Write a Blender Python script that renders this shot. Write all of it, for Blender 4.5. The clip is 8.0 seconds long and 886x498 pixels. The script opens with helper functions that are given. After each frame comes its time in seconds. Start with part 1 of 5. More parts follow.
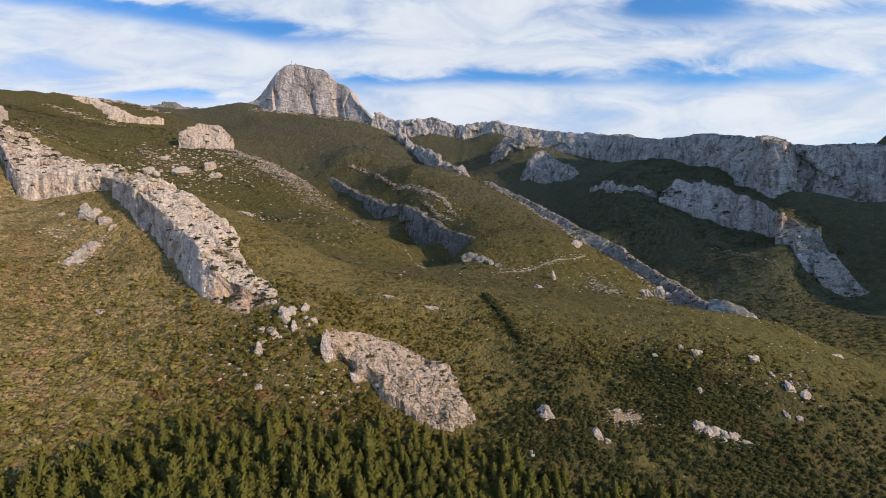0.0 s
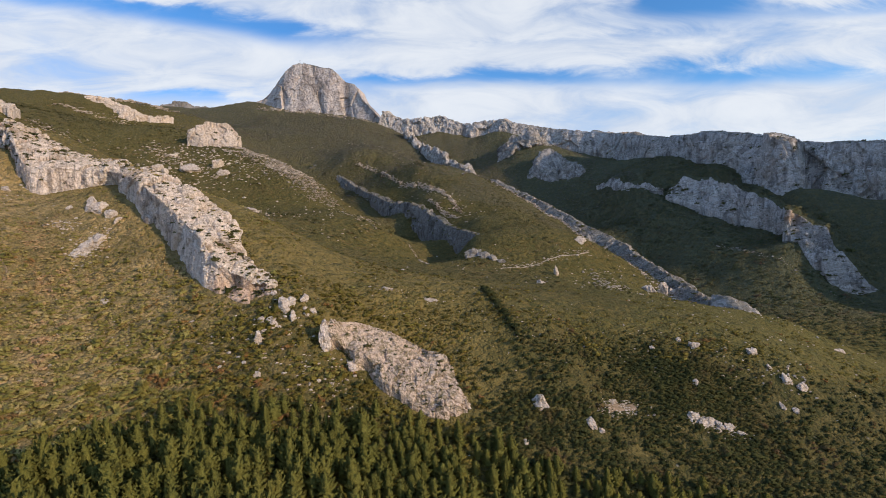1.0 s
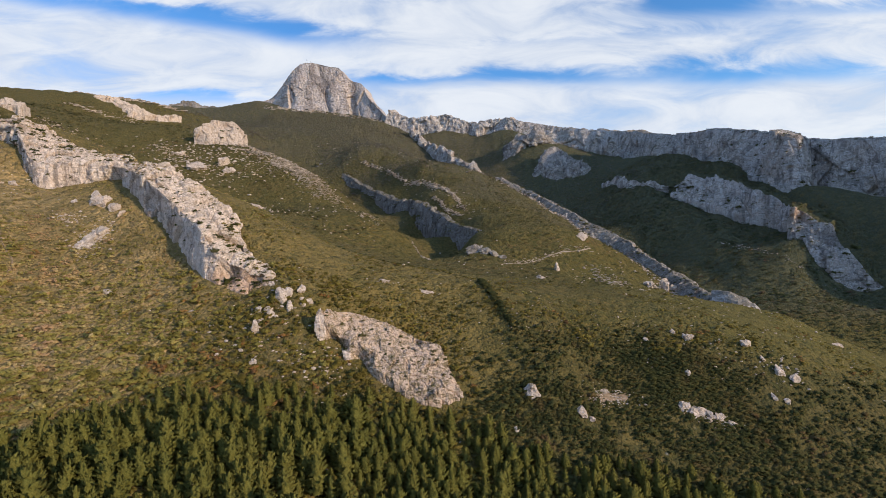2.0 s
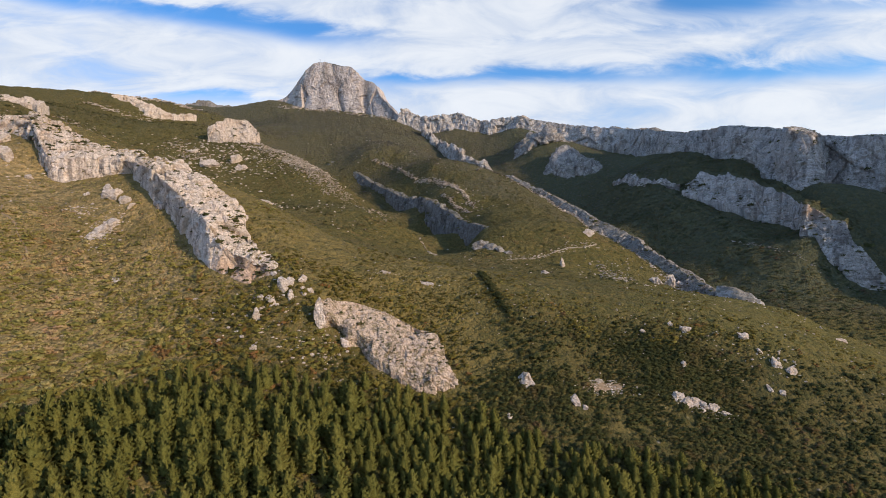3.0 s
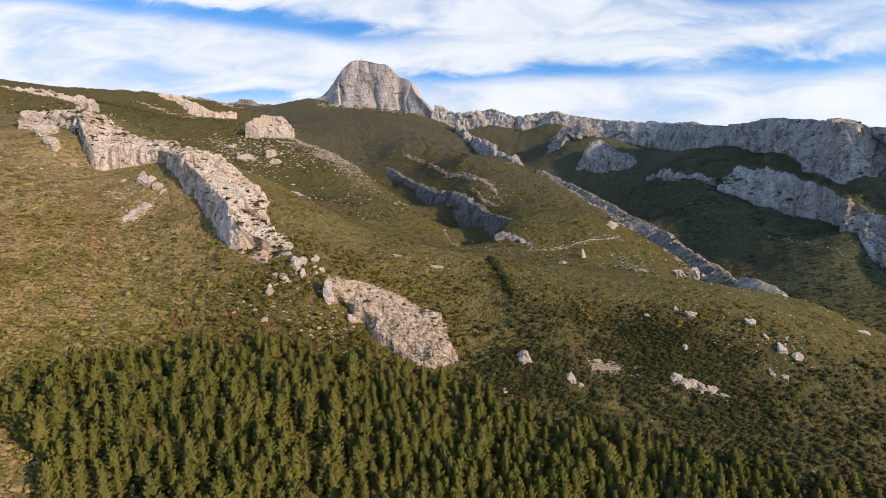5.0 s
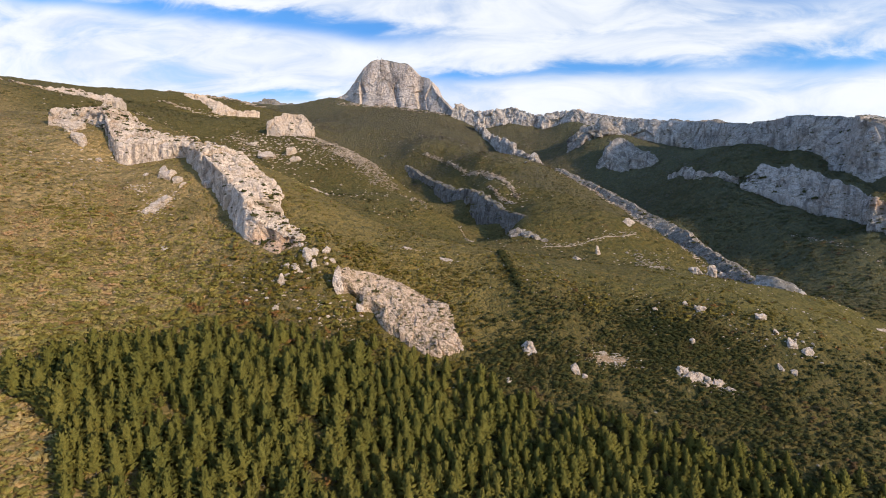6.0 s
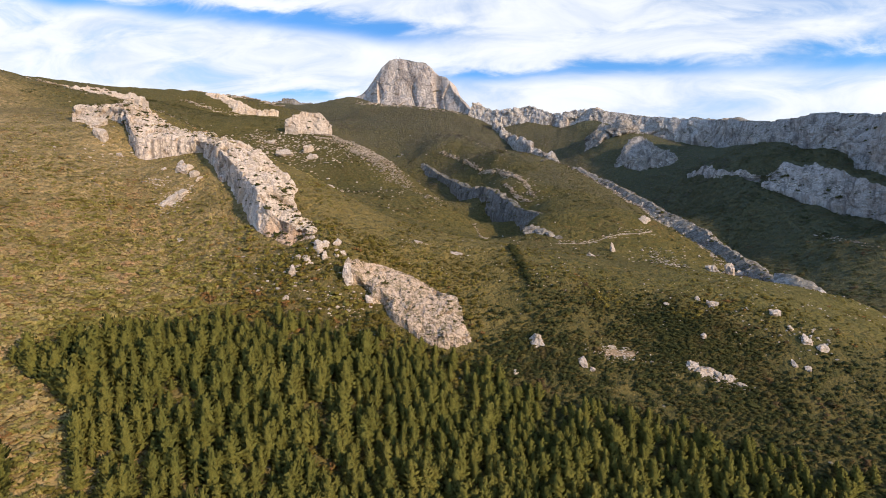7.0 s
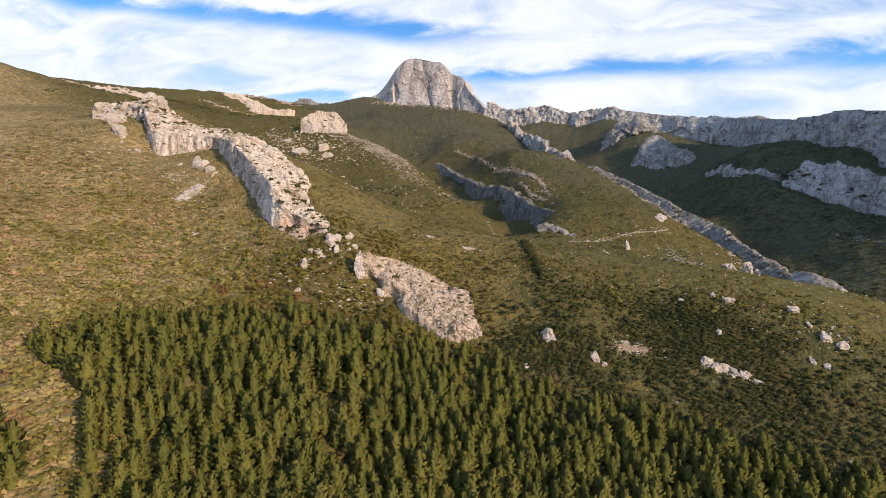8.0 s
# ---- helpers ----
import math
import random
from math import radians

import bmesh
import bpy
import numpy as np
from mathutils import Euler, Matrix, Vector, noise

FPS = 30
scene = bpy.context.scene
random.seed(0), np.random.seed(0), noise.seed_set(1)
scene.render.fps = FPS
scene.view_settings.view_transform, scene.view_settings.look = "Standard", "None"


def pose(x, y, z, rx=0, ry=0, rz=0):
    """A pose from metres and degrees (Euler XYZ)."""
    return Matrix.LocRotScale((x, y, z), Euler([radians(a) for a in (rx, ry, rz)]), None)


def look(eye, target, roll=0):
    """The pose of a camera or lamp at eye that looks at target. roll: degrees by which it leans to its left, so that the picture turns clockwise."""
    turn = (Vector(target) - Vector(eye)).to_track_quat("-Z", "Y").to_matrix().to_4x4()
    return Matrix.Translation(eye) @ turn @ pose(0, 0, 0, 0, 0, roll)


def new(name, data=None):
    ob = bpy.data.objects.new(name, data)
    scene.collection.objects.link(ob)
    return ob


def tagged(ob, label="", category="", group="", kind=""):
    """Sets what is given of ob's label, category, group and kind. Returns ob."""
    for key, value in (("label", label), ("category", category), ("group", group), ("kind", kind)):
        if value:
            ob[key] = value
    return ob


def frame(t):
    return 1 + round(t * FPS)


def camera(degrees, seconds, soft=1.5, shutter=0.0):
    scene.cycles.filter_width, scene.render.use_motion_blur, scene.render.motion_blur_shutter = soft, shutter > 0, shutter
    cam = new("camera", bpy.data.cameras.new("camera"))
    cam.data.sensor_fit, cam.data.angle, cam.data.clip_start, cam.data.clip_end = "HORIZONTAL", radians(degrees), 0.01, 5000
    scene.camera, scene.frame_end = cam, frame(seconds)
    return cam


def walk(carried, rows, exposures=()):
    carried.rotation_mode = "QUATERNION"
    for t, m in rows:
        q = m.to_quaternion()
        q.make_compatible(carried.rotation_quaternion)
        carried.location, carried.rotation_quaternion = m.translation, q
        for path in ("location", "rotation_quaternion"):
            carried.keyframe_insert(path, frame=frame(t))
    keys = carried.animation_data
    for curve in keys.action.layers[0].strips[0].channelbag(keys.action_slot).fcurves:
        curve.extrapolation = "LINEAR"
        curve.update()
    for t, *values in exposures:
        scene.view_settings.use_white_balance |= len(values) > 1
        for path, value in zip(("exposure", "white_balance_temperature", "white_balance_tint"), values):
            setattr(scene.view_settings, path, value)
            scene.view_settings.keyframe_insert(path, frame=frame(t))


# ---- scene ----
import itertools

cam = camera(81.2, 8.0, soft=0.95)
PATH = [
    (0, (3.688, -5.149, 96.33), (3.659, -3.149, 96.324), -5.7),
    (0.5, (5.473, -6.087, 94.811), (5.427, -4.088, 94.806), -5.7),
    (1, (7.669, -7.242, 93.129), (7.607, -5.243, 93.123), -5.6),
    (1.5, (9.887, -8.429, 91.451), (9.814, -6.431, 91.445), -5.6),
    (3, (18.279, -12.875, 85.909), (18.137, -10.88, 85.906), -5.3),
    (3.5, (21.375, -14.447, 84.065), (21.206, -12.454, 84.063), -5.2),
    (4, (24.658, -15.978, 82.13), (24.456, -13.989, 82.129), -5.0),
    (4.5, (27.826, -17.302, 80.301), (27.585, -15.317, 80.301), -4.9),
    (6, (36.198, -20.701, 75.114), (35.837, -18.734, 75.119), -4.3),
    (6.5, (37.999, -20.925, 73.572), (37.605, -18.964, 73.579), -4.1),
    (7, (39.391, -20.836, 72.01), (38.964, -18.882, 72.019), -3.9),
    (7.5, (40.194, -20.445, 70.687), (39.74, -18.498, 70.699), -3.8),
    (8, (40.51, -20.106, 69.319), (40.027, -18.165, 69.333), -3.6),
]
walk(cam, [(t, look(eye, target, roll)) for t, eye, target, roll in PATH],
     exposures=[(0.0, -0.12, 6150, 10), (4.5, 0.05, 6260, 10), (8.0, 0.22, 6380, 10)])

# ---- light ----
SUN_EL, SUN_AZ = 15.8, 118.0      # degrees above the horizon; clockwise from +y
to_sun = Vector((math.sin(radians(SUN_AZ)) * math.cos(radians(SUN_EL)),
                 math.cos(radians(SUN_AZ)) * math.cos(radians(SUN_EL)), math.sin(radians(SUN_EL))))
sun = new("sun", bpy.data.lights.new("sun", "SUN"))
sun.data.energy, sun.data.angle, sun.data.color = 5.0, radians(0.55), (1.0, 0.80, 0.58)
sun.matrix_world = look(to_sun * 3000, (0, 0, 0))


class Nodes:
    """Short hand for building node trees."""

    def __init__(self, tree):
        self.tree = tree
        tree.nodes.clear()

    def add(self, kind, **settings):
        n = self.tree.nodes.new(kind)
        for key, value in settings.items():
            setattr(n, key, value)
        return n

    def link(self, a, b):
        self.tree.links.new(a, b)
        return b.node

    def put(self, socket, value):
        if isinstance(value, bpy.types.NodeSocket):
            self.tree.links.new(value, socket)
        else:
            socket.default_value = value

    def math(self, op, a, b=0.0, clamp=False):
        n = self.add("ShaderNodeMath", operation=op, use_clamp=clamp)
        self.put(n.inputs[0], a)
        self.put(n.inputs[1], b)
        return n.outputs[0]

    def vec(self, op, a, b=(0, 0, 0)):
        n = self.add("ShaderNodeVectorMath", operation=op)
        self.put(n.inputs[0], a)
        self.put(n.inputs[1], b)
        return n.outputs["Value" if op in ("DISTANCE", "LENGTH", "DOT_PRODUCT") else "Vector"]

    def noise(self, at, scale, detail=3.0, rough=0.5, warp=0.0):
        n = self.add("ShaderNodeTexNoise")
        self.put(n.inputs["Vector"], at)
        n.inputs["Scale"].default_value = scale
        n.inputs["Detail"].default_value = detail
        n.inputs["Roughness"].default_value = rough
        n.inputs["Distortion"].default_value = warp
        return n.outputs["Fac"]

    def add_noise(self, at, scale):
        n = self.add("ShaderNodeTexNoise")
        self.put(n.inputs["Vector"], at)
        n.inputs["Scale"].default_value = scale
        return n.outputs["Color"]

    def voronoi(self, at, scale, feature="F1", out="Distance"):
        n = self.add("ShaderNodeTexVoronoi", feature=feature)
        self.put(n.inputs["Vector"], at)
        n.inputs["Scale"].default_value = scale
        return n.outputs[out]

    def ramp(self, fac, *stops):
        n = self.add("ShaderNodeValToRGB")
        while len(n.color_ramp.elements) < len(stops):
            n.color_ramp.elements.new(0.5)
        for e, (p, c) in zip(n.color_ramp.elements, stops):
            e.position = p
            e.color = (*c, 1) if isinstance(c, tuple) else (c, c, c, 1)
        self.put(n.inputs[0], fac)
        return n.outputs[0]

    def step(self, value, a, b):
        n = self.add("ShaderNodeMapRange", interpolation_type="SMOOTHSTEP")
        self.put(n.inputs[0], value)
        n.inputs[1].default_value, n.inputs[2].default_value = a, b
        return n.outputs[0]

    def mix(self, fac, a, b, blend="MIX"):
        n = self.add("ShaderNodeMix", data_type="RGBA", blend_type=blend)
        self.put(n.inputs[0], fac)
        for socket, value in ((n.inputs[6], a), (n.inputs[7], b)):
            self.put(socket, (*value, 1) if isinstance(value, tuple) else value)
        return n.outputs[2]

    def scaled(self, at, x, y, z, move=(0, 0, 0)):
        n = self.add("ShaderNodeMapping")
        self.put(n.inputs[0], at)
        n.inputs["Scale"].default_value = (x, y, z)
        n.inputs["Location"].default_value = move
        return n.outputs[0]

    def bump(self, height, strength, distance):
        n = self.add("ShaderNodeBump")
        self.put(n.inputs["Height"], height)
        n.inputs["Strength"].default_value, n.inputs["Distance"].default_value = strength, distance
        return n.outputs[0]

    def surface(self, colour, rough=0.9, normal=None, spec=0.2):
        b = self.add("ShaderNodeBsdfPrincipled")
        self.put(b.inputs["Base Color"], colour if isinstance(colour, bpy.types.NodeSocket) else (*colour, 1))
        self.put(b.inputs["Roughness"], rough)
        b.inputs["Specular IOR Level"].default_value = spec
        if normal is not None:
            self.put(b.inputs["Normal"], normal)
        o = self.add("ShaderNodeOutputMaterial")
        self.link(b.outputs[0], o.inputs[0])
        return b


def material(name):
    m = bpy.data.materials.new(name)
    m.use_nodes = True
    return m, Nodes(m.node_tree)


# sky: a clear Nishita sky; a low sheet of cloud stands over the mountains, torn open in long gaps
world = bpy.data.worlds.new("sky")
scene.world = world
world.use_nodes = True
w = Nodes(world.node_tree)
clear = w.add("ShaderNodeTexSky", sky_type="NISHITA", sun_disc=False, sun_elevation=radians(SUN_EL),
              sun_rotation=radians(SUN_AZ), altitude=700.0, air_density=1.0, dust_density=0.3, ozone_density=4.0)
cut = w.add("ShaderNodeSeparateXYZ")
w.link(w.add("ShaderNodeTexCoord").outputs["Generated"], cut.inputs[0])
ahead = w.math("MAXIMUM", cut.outputs[1], 0.08)
u = w.math("DIVIDE", cut.outputs[0], ahead)
v = w.math("ADD", w.math("DIVIDE", cut.outputs[2], ahead), w.math("MULTIPLY", u, 0.105))
flat_sky = w.add("ShaderNodeCombineXYZ")
w.link(u, flat_sky.inputs[0])
w.link(v, flat_sky.inputs[1])
soft = w.noise(w.scaled(flat_sky.outputs[0], 2.2, 7.0, 1.0, (1.3, 0.4, 0.0)), 1.0, 6.0, 0.55, 0.6)
wisp = w.noise(w.scaled(flat_sky.outputs[0], 5.0, 15.0, 1.0, (0.2, 4.0, 0.0)), 1.0, 7.0, 0.6, 0.7)
bent = w.math("ADD", v, w.math("MULTIPLY", w.math("SUBTRACT", wisp, 0.5), 0.07))


def gap(centre, lean, half, u0, u1, fade):
    """A long gap in the cloud at the height centre + lean * u, between u0 and u1."""
    off = w.math("DIVIDE", w.math("SUBTRACT", bent, w.math("ADD", w.math("MULTIPLY", u, lean), centre)), half)
    dip = w.math("POWER", 2.72, w.math("MULTIPLY", w.math("MULTIPLY", off, off), -1.0))
    return w.math("MULTIPLY", dip, w.math("MULTIPLY", w.step(u, u0 - fade, u0 + fade), w.step(u, u1 + fade, u1 - fade)))


torn = gap(0.378, -0.15, 0.026, -1.2, -0.17, 0.14)
for share, place in ((0.95, (0.332, 0.0, 0.024, 0.14, 0.80, 0.16)), (0.75, (0.322, 0.03, 0.013, -0.2, 0.2, 0.12)), (1.0, (0.468, 0.0, 0.030, 0.37, 0.60, 0.08)),
                     (0.6, (0.458, 0.0, 0.016, 0.62, 0.95, 0.15)), (0.6, (0.292, 0.0, 0.013, -0.62, -0.38, 0.08)), (0.3, (0.385, 0.05, 0.012, 0.0, 0.5, 0.15))):
    torn = w.math("ADD", torn, w.math("MULTIPLY", gap(*place), share))
thick = w.math("SUBTRACT", w.math("ADD", 0.62, w.math("MULTIPLY", w.math("ADD", w.math("MULTIPLY", w.math("SUBTRACT", soft, 0.5), 1.1), w.math("MULTIPLY", w.math("SUBTRACT", wisp, 0.5), 1.3)), 1.0)), w.math("MULTIPLY", torn, 0.74))
thick = w.math("MULTIPLY", w.step(thick, -0.25, 0.72), w.step(v, 0.75, 0.52))
# unseen broken cloud over the rest of the sky, added to brighten the shade
rest = w.noise(w.scaled(w.add("ShaderNodeTexCoord").outputs["Generated"], 1.6, 1.6, 4.0, (0.0, 0.0, 0.0)), 1.0, 5.0, 0.55, 0.5)
front = w.step(cut.outputs[1], 0.15, 0.5)
thick = w.math("ADD", w.math("MULTIPLY", thick, front), w.math("MULTIPLY", w.math("MULTIPLY", w.step(rest, 0.36, 0.62), 0.9), w.math("SUBTRACT", 1.0, front)))
tint = w.mix(w.step(wisp, 0.3, 0.7), (4.9, 5.25, 5.85), (6.4, 6.45, 6.5))
# the added cloud is tinted blue, for bluish shade
tint = w.mix(front, (4.5, 6.2, 10.0), tint)
deep = w.add("ShaderNodeHueSaturation")
deep.inputs["Saturation"].default_value, deep.inputs["Value"].default_value = 1.12, 1.6
w.link(clear.outputs[0], deep.inputs["Color"])
both = w.mix(w.math("MULTIPLY", thick, 0.95), deep.outputs[0], tint)
sky_light = w.add("ShaderNodeBackground")
w.link(both, sky_light.inputs[0])
sky_light.inputs[1].default_value = 0.145
w.link(sky_light.outputs[0], w.add("ShaderNodeOutputWorld").inputs[0])


# ---- materials ----
def ground_material():
    m, n = material("scrubland")
    at = n.add("ShaderNodeNewGeometry").outputs["Position"]
    big = n.noise(at, 0.012, 4.0, 0.6)
    mid = n.noise(at, 0.06, 4.0, 0.6, 0.4)
    fine = n.noise(at, 0.9, 5.0, 0.7)
    bush = n.noise(at, 0.33, 4.0, 0.65, 0.5)
    cut = n.add("ShaderNodeSeparateXYZ")
    n.link(at, cut.inputs[0])
    west = n.math("MULTIPLY", n.step(n.math("ADD", n.math("ADD", cut.outputs[0], n.math("MULTIPLY", n.math("MINIMUM", n.math("SUBTRACT", cut.outputs[1], 125.0), 0.0), 0.6)), n.math("MULTIPLY", mid, 60.0)), 10.0, -90.0), n.step(n.math("ADD", cut.outputs[1], n.math("MULTIPLY", cut.outputs[0], 0.45)), 250.0, 150.0))
    grass = n.mix(n.step(mid, 0.35, 0.65), (0.126, 0.092, 0.022), (0.168, 0.116, 0.030))
    # dry western grass, made paler still: the sun's glare is put into its colour
    grass = n.mix(n.math("MULTIPLY", west, 0.85), grass, n.mix(mid, (0.62, 0.405, 0.185), (0.50, 0.335, 0.145)))
    grass = n.mix(n.math("MULTIPLY", n.step(big, 0.46, 0.62), 0.6), grass, (0.150, 0.100, 0.040))
    rust = n.step(n.noise(at, 0.035, 5.0, 0.65, 0.8), 0.58, 0.70)
    grass = n.mix(n.math("MULTIPLY", rust, 0.55), grass, (0.27, 0.13, 0.055))
    green = n.mix(n.step(fine, 0.3, 0.7), (0.062, 0.059, 0.017), (0.098, 0.085, 0.024))
    colour = n.mix(n.math("MULTIPLY", n.step(bush, 0.44, 0.58), n.math("SUBTRACT", 1.0, n.math("MULTIPLY", west, 0.65))), grass, green)
    # the eastern hollow is coloured darker and greener
    hollow = n.math("MULTIPLY", n.step(n.math("ADD", cut.outputs[0], n.math("MULTIPLY", mid, 30.0)), 15.0, 60.0), n.step(cut.outputs[1], 222.0, 186.0))
    colour = n.mix(n.math("MULTIPLY", hollow, 0.8), colour, n.mix(bush, (0.084, 0.064, 0.022), (0.044, 0.044, 0.015)))
    # paler, warmer ground on the brow behind the fin
    brow = n.math("MULTIPLY", n.step(n.math("ADD", cut.outputs[0], n.math("MULTIPLY", mid, 60.0)), 75.0, 25.0), n.math("MULTIPLY", n.step(n.math("ADD", cut.outputs[1], n.math("MULTIPLY", cut.outputs[0], 0.4)), 150.0, 190.0), n.step(cut.outputs[1], 350.0, 270.0)))
    colour = n.mix(n.math("MULTIPLY", brow, 0.75), colour, n.mix(bush, (0.31, 0.205, 0.066), (0.215, 0.155, 0.045)))
    # fresh grass on the eastern brow
    fresh = n.math("MULTIPLY", n.step(n.math("ADD", cut.outputs[0], n.math("MULTIPLY", mid, 80.0)), 95.0, 170.0), n.math("MULTIPLY", n.step(cut.outputs[1], 185.0, 225.0), n.step(cut.outputs[1], 460.0, 360.0)))
    colour = n.mix(n.math("MULTIPLY", fresh, 0.7), colour, n.mix(bush, (0.135, 0.116, 0.025), (0.190, 0.152, 0.038)))
    # leafless woods under the summit; some distance haze is put into their mauve grey
    high = n.step(n.math("ADD", n.math("ADD", cut.outputs[1], n.math("MULTIPLY", cut.outputs[0], 0.7)), n.math("MULTIPLY", n.math("SUBTRACT", big, 0.5), 700.0)), 600.0, 1080.0)
    grove = n.noise(at, 0.11, 6.0, 0.7, 0.6)
    woods = n.mix(n.step(grove, 0.38, 0.56), n.mix(mid, (0.160, 0.130, 0.104), (0.150, 0.118, 0.100)), (0.100, 0.095, 0.062))
    colour = n.mix(n.math("MULTIPLY", high, 0.8), colour, woods)
    # evergreen scrub closes over the eastern valley; blue of haze and shade is put into its colour
    vale = n.math("MULTIPLY", n.step(n.math("SUBTRACT", n.math("ADD", cut.outputs[0], n.math("MULTIPLY", n.math("SUBTRACT", mid, 0.5), 60.0)), n.math("MULTIPLY", cut.outputs[1], -0.12)), 255.0, 310.0), n.step(cut.outputs[1], 420.0, 520.0))
    colour = n.mix(n.math("MULTIPLY", vale, 0.85), colour, n.mix(bush, (0.060, 0.074, 0.050), (0.100, 0.104, 0.066)))
    stones = n.math("MULTIPLY", n.step(n.voronoi(at, 0.22), 0.20, 0.08), n.step(n.noise(at, 0.03, 4.0, 0.7), 0.56, 0.68))
    colour = n.mix(stones, colour, (0.42, 0.37, 0.31))
    colour = n.mix(n.step(fine, 0.45, 0.80), colour, n.mix(1.0, colour, (0.6, 0.6, 0.55), "MULTIPLY"))
    height = n.math("ADD", n.math("ADD", n.math("MULTIPLY", bush, 1.0), n.math("MULTIPLY", fine, 0.5)), n.math("MULTIPLY", n.math("MULTIPLY", grove, high), 4.0))
    # low plants stand close together, each with its own tone
    bent = n.vec("ADD", at, n.vec("MULTIPLY", n.vec("SUBTRACT", n.add_noise(at, 0.5), (0.5, 0.5, 0.5)), (2.2, 2.2, 2.2)))
    for scale, spread, tall in ((0.85, 0.55, 0.9), (0.22, 0.48, 2.0)):
        tone = n.add("ShaderNodeSeparateXYZ")
        n.link(n.voronoi(bent, scale, "F1", "Color"), tone.inputs[0])
        colour = n.mix(n.math("MULTIPLY", tone.outputs[0], spread), colour, n.mix(tone.outputs[1], (0.060, 0.062, 0.018), (0.185, 0.136, 0.046)))
        dome = n.math("SUBTRACT", 1.0, n.voronoi(bent, scale))
        height = n.math("ADD", height, n.math("MULTIPLY", dome, n.math("MULTIPLY", tone.outputs[2], tall)))
    n.surface(colour, 0.95, n.bump(height, 0.9, 2.0), 0.1)
    return m


def rock_material(name, pale, dark, warm, stain_sun_at=None, stain_sun_size=10.0, streak=0.0, grain=1.0, soil=0.0, ledges=0.0):
    m, n = material(name)
    at = n.add("ShaderNodeNewGeometry").outputs["Position"]
    broad = n.noise(at, 0.05 * grain, 4.0, 0.6)
    mid = n.noise(at, 0.32 * grain, 6.0, 0.7, 0.6)
    fine = n.noise(at, 1.6 * grain, 5.0, 0.7)
    beds = n.noise(n.scaled(at, 0.25, 0.5, 1.6), 0.8 * grain, 5.0, 0.65, 1.2)
    colour = n.mix(n.step(mid, 0.25, 0.51), dark, pale)
    colour = n.mix(n.math("MULTIPLY", n.step(broad, 0.45, 0.68), 0.55), colour, warm)
    colour = n.mix(n.math("MULTIPLY", n.step(beds, 0.56, 0.70), 0.45), colour, n.mix(1.0, colour, (0.55, 0.51, 0.46), "MULTIPLY"))
    if soil > 0:
        dirt = n.step(n.noise(at, 0.5, 6.0, 0.75, 0.8), 0.47, 0.58)
        colour = n.mix(n.math("MULTIPLY", dirt, soil), colour, n.mix(fine, (0.20, 0.13, 0.07), (0.16, 0.15, 0.06)))
    if ledges > 0:
        tilt = n.add("ShaderNodeSeparateXYZ")
        n.link(n.add("ShaderNodeNewGeometry").outputs["Normal"], tilt.inputs[0])
        flat = n.step(n.math("ADD", tilt.outputs[2], n.math("MULTIPLY", n.math("SUBTRACT", mid, 0.5), 0.6)), 0.55, 0.75)
        colour = n.mix(n.math("MULTIPLY", flat, ledges), colour, n.mix(fine, (0.070, 0.066, 0.028), (0.125, 0.105, 0.050)))
    if stain_sun_at is not None:
        near = n.math("ADD", n.vec("DISTANCE", at, stain_sun_at), n.math("MULTIPLY", n.noise(at, 0.25, 4.0, 0.6), stain_sun_size * 0.9))
        colour = n.mix(n.math("MULTIPLY", n.step(near, stain_sun_size * 1.6, stain_sun_size * 0.8), 0.85), colour, n.mix(mid, (0.50, 0.31, 0.19), (0.70, 0.49, 0.33)))
    if streak > 0:
        run = n.noise(n.scaled(at, 1.0, 1.0, 0.14), streak, 6.0, 0.7, 0.3)
        colour = n.mix(n.math("MULTIPLY", n.step(run, 0.47, 0.62), 0.75), colour, n.mix(1.0, colour, (0.45, 0.44, 0.44), "MULTIPLY"))
        fissure = n.noise(n.scaled(at, 1.0, 1.0, 0.10), streak * 0.45, 4.0, 0.6, 0.8)
        colour = n.mix(n.math("MULTIPLY", n.step(fissure, 0.56, 0.64), 0.7), colour, n.mix(1.0, colour, (0.38, 0.37, 0.37), "MULTIPLY"))
    colour = n.mix(n.step(fine, 0.50, 0.70), colour, n.mix(1.0, colour, (0.66, 0.62, 0.58), "MULTIPLY"))
    height = n.math("ADD", n.math("MULTIPLY", mid, 1.6), n.math("ADD", n.math("MULTIPLY", beds, 0.8), n.math("MULTIPLY", fine, 0.45)))
    n.surface(colour, 0.9, n.bump(height, 0.85, 1.5 / grain), 0.2)
    return m


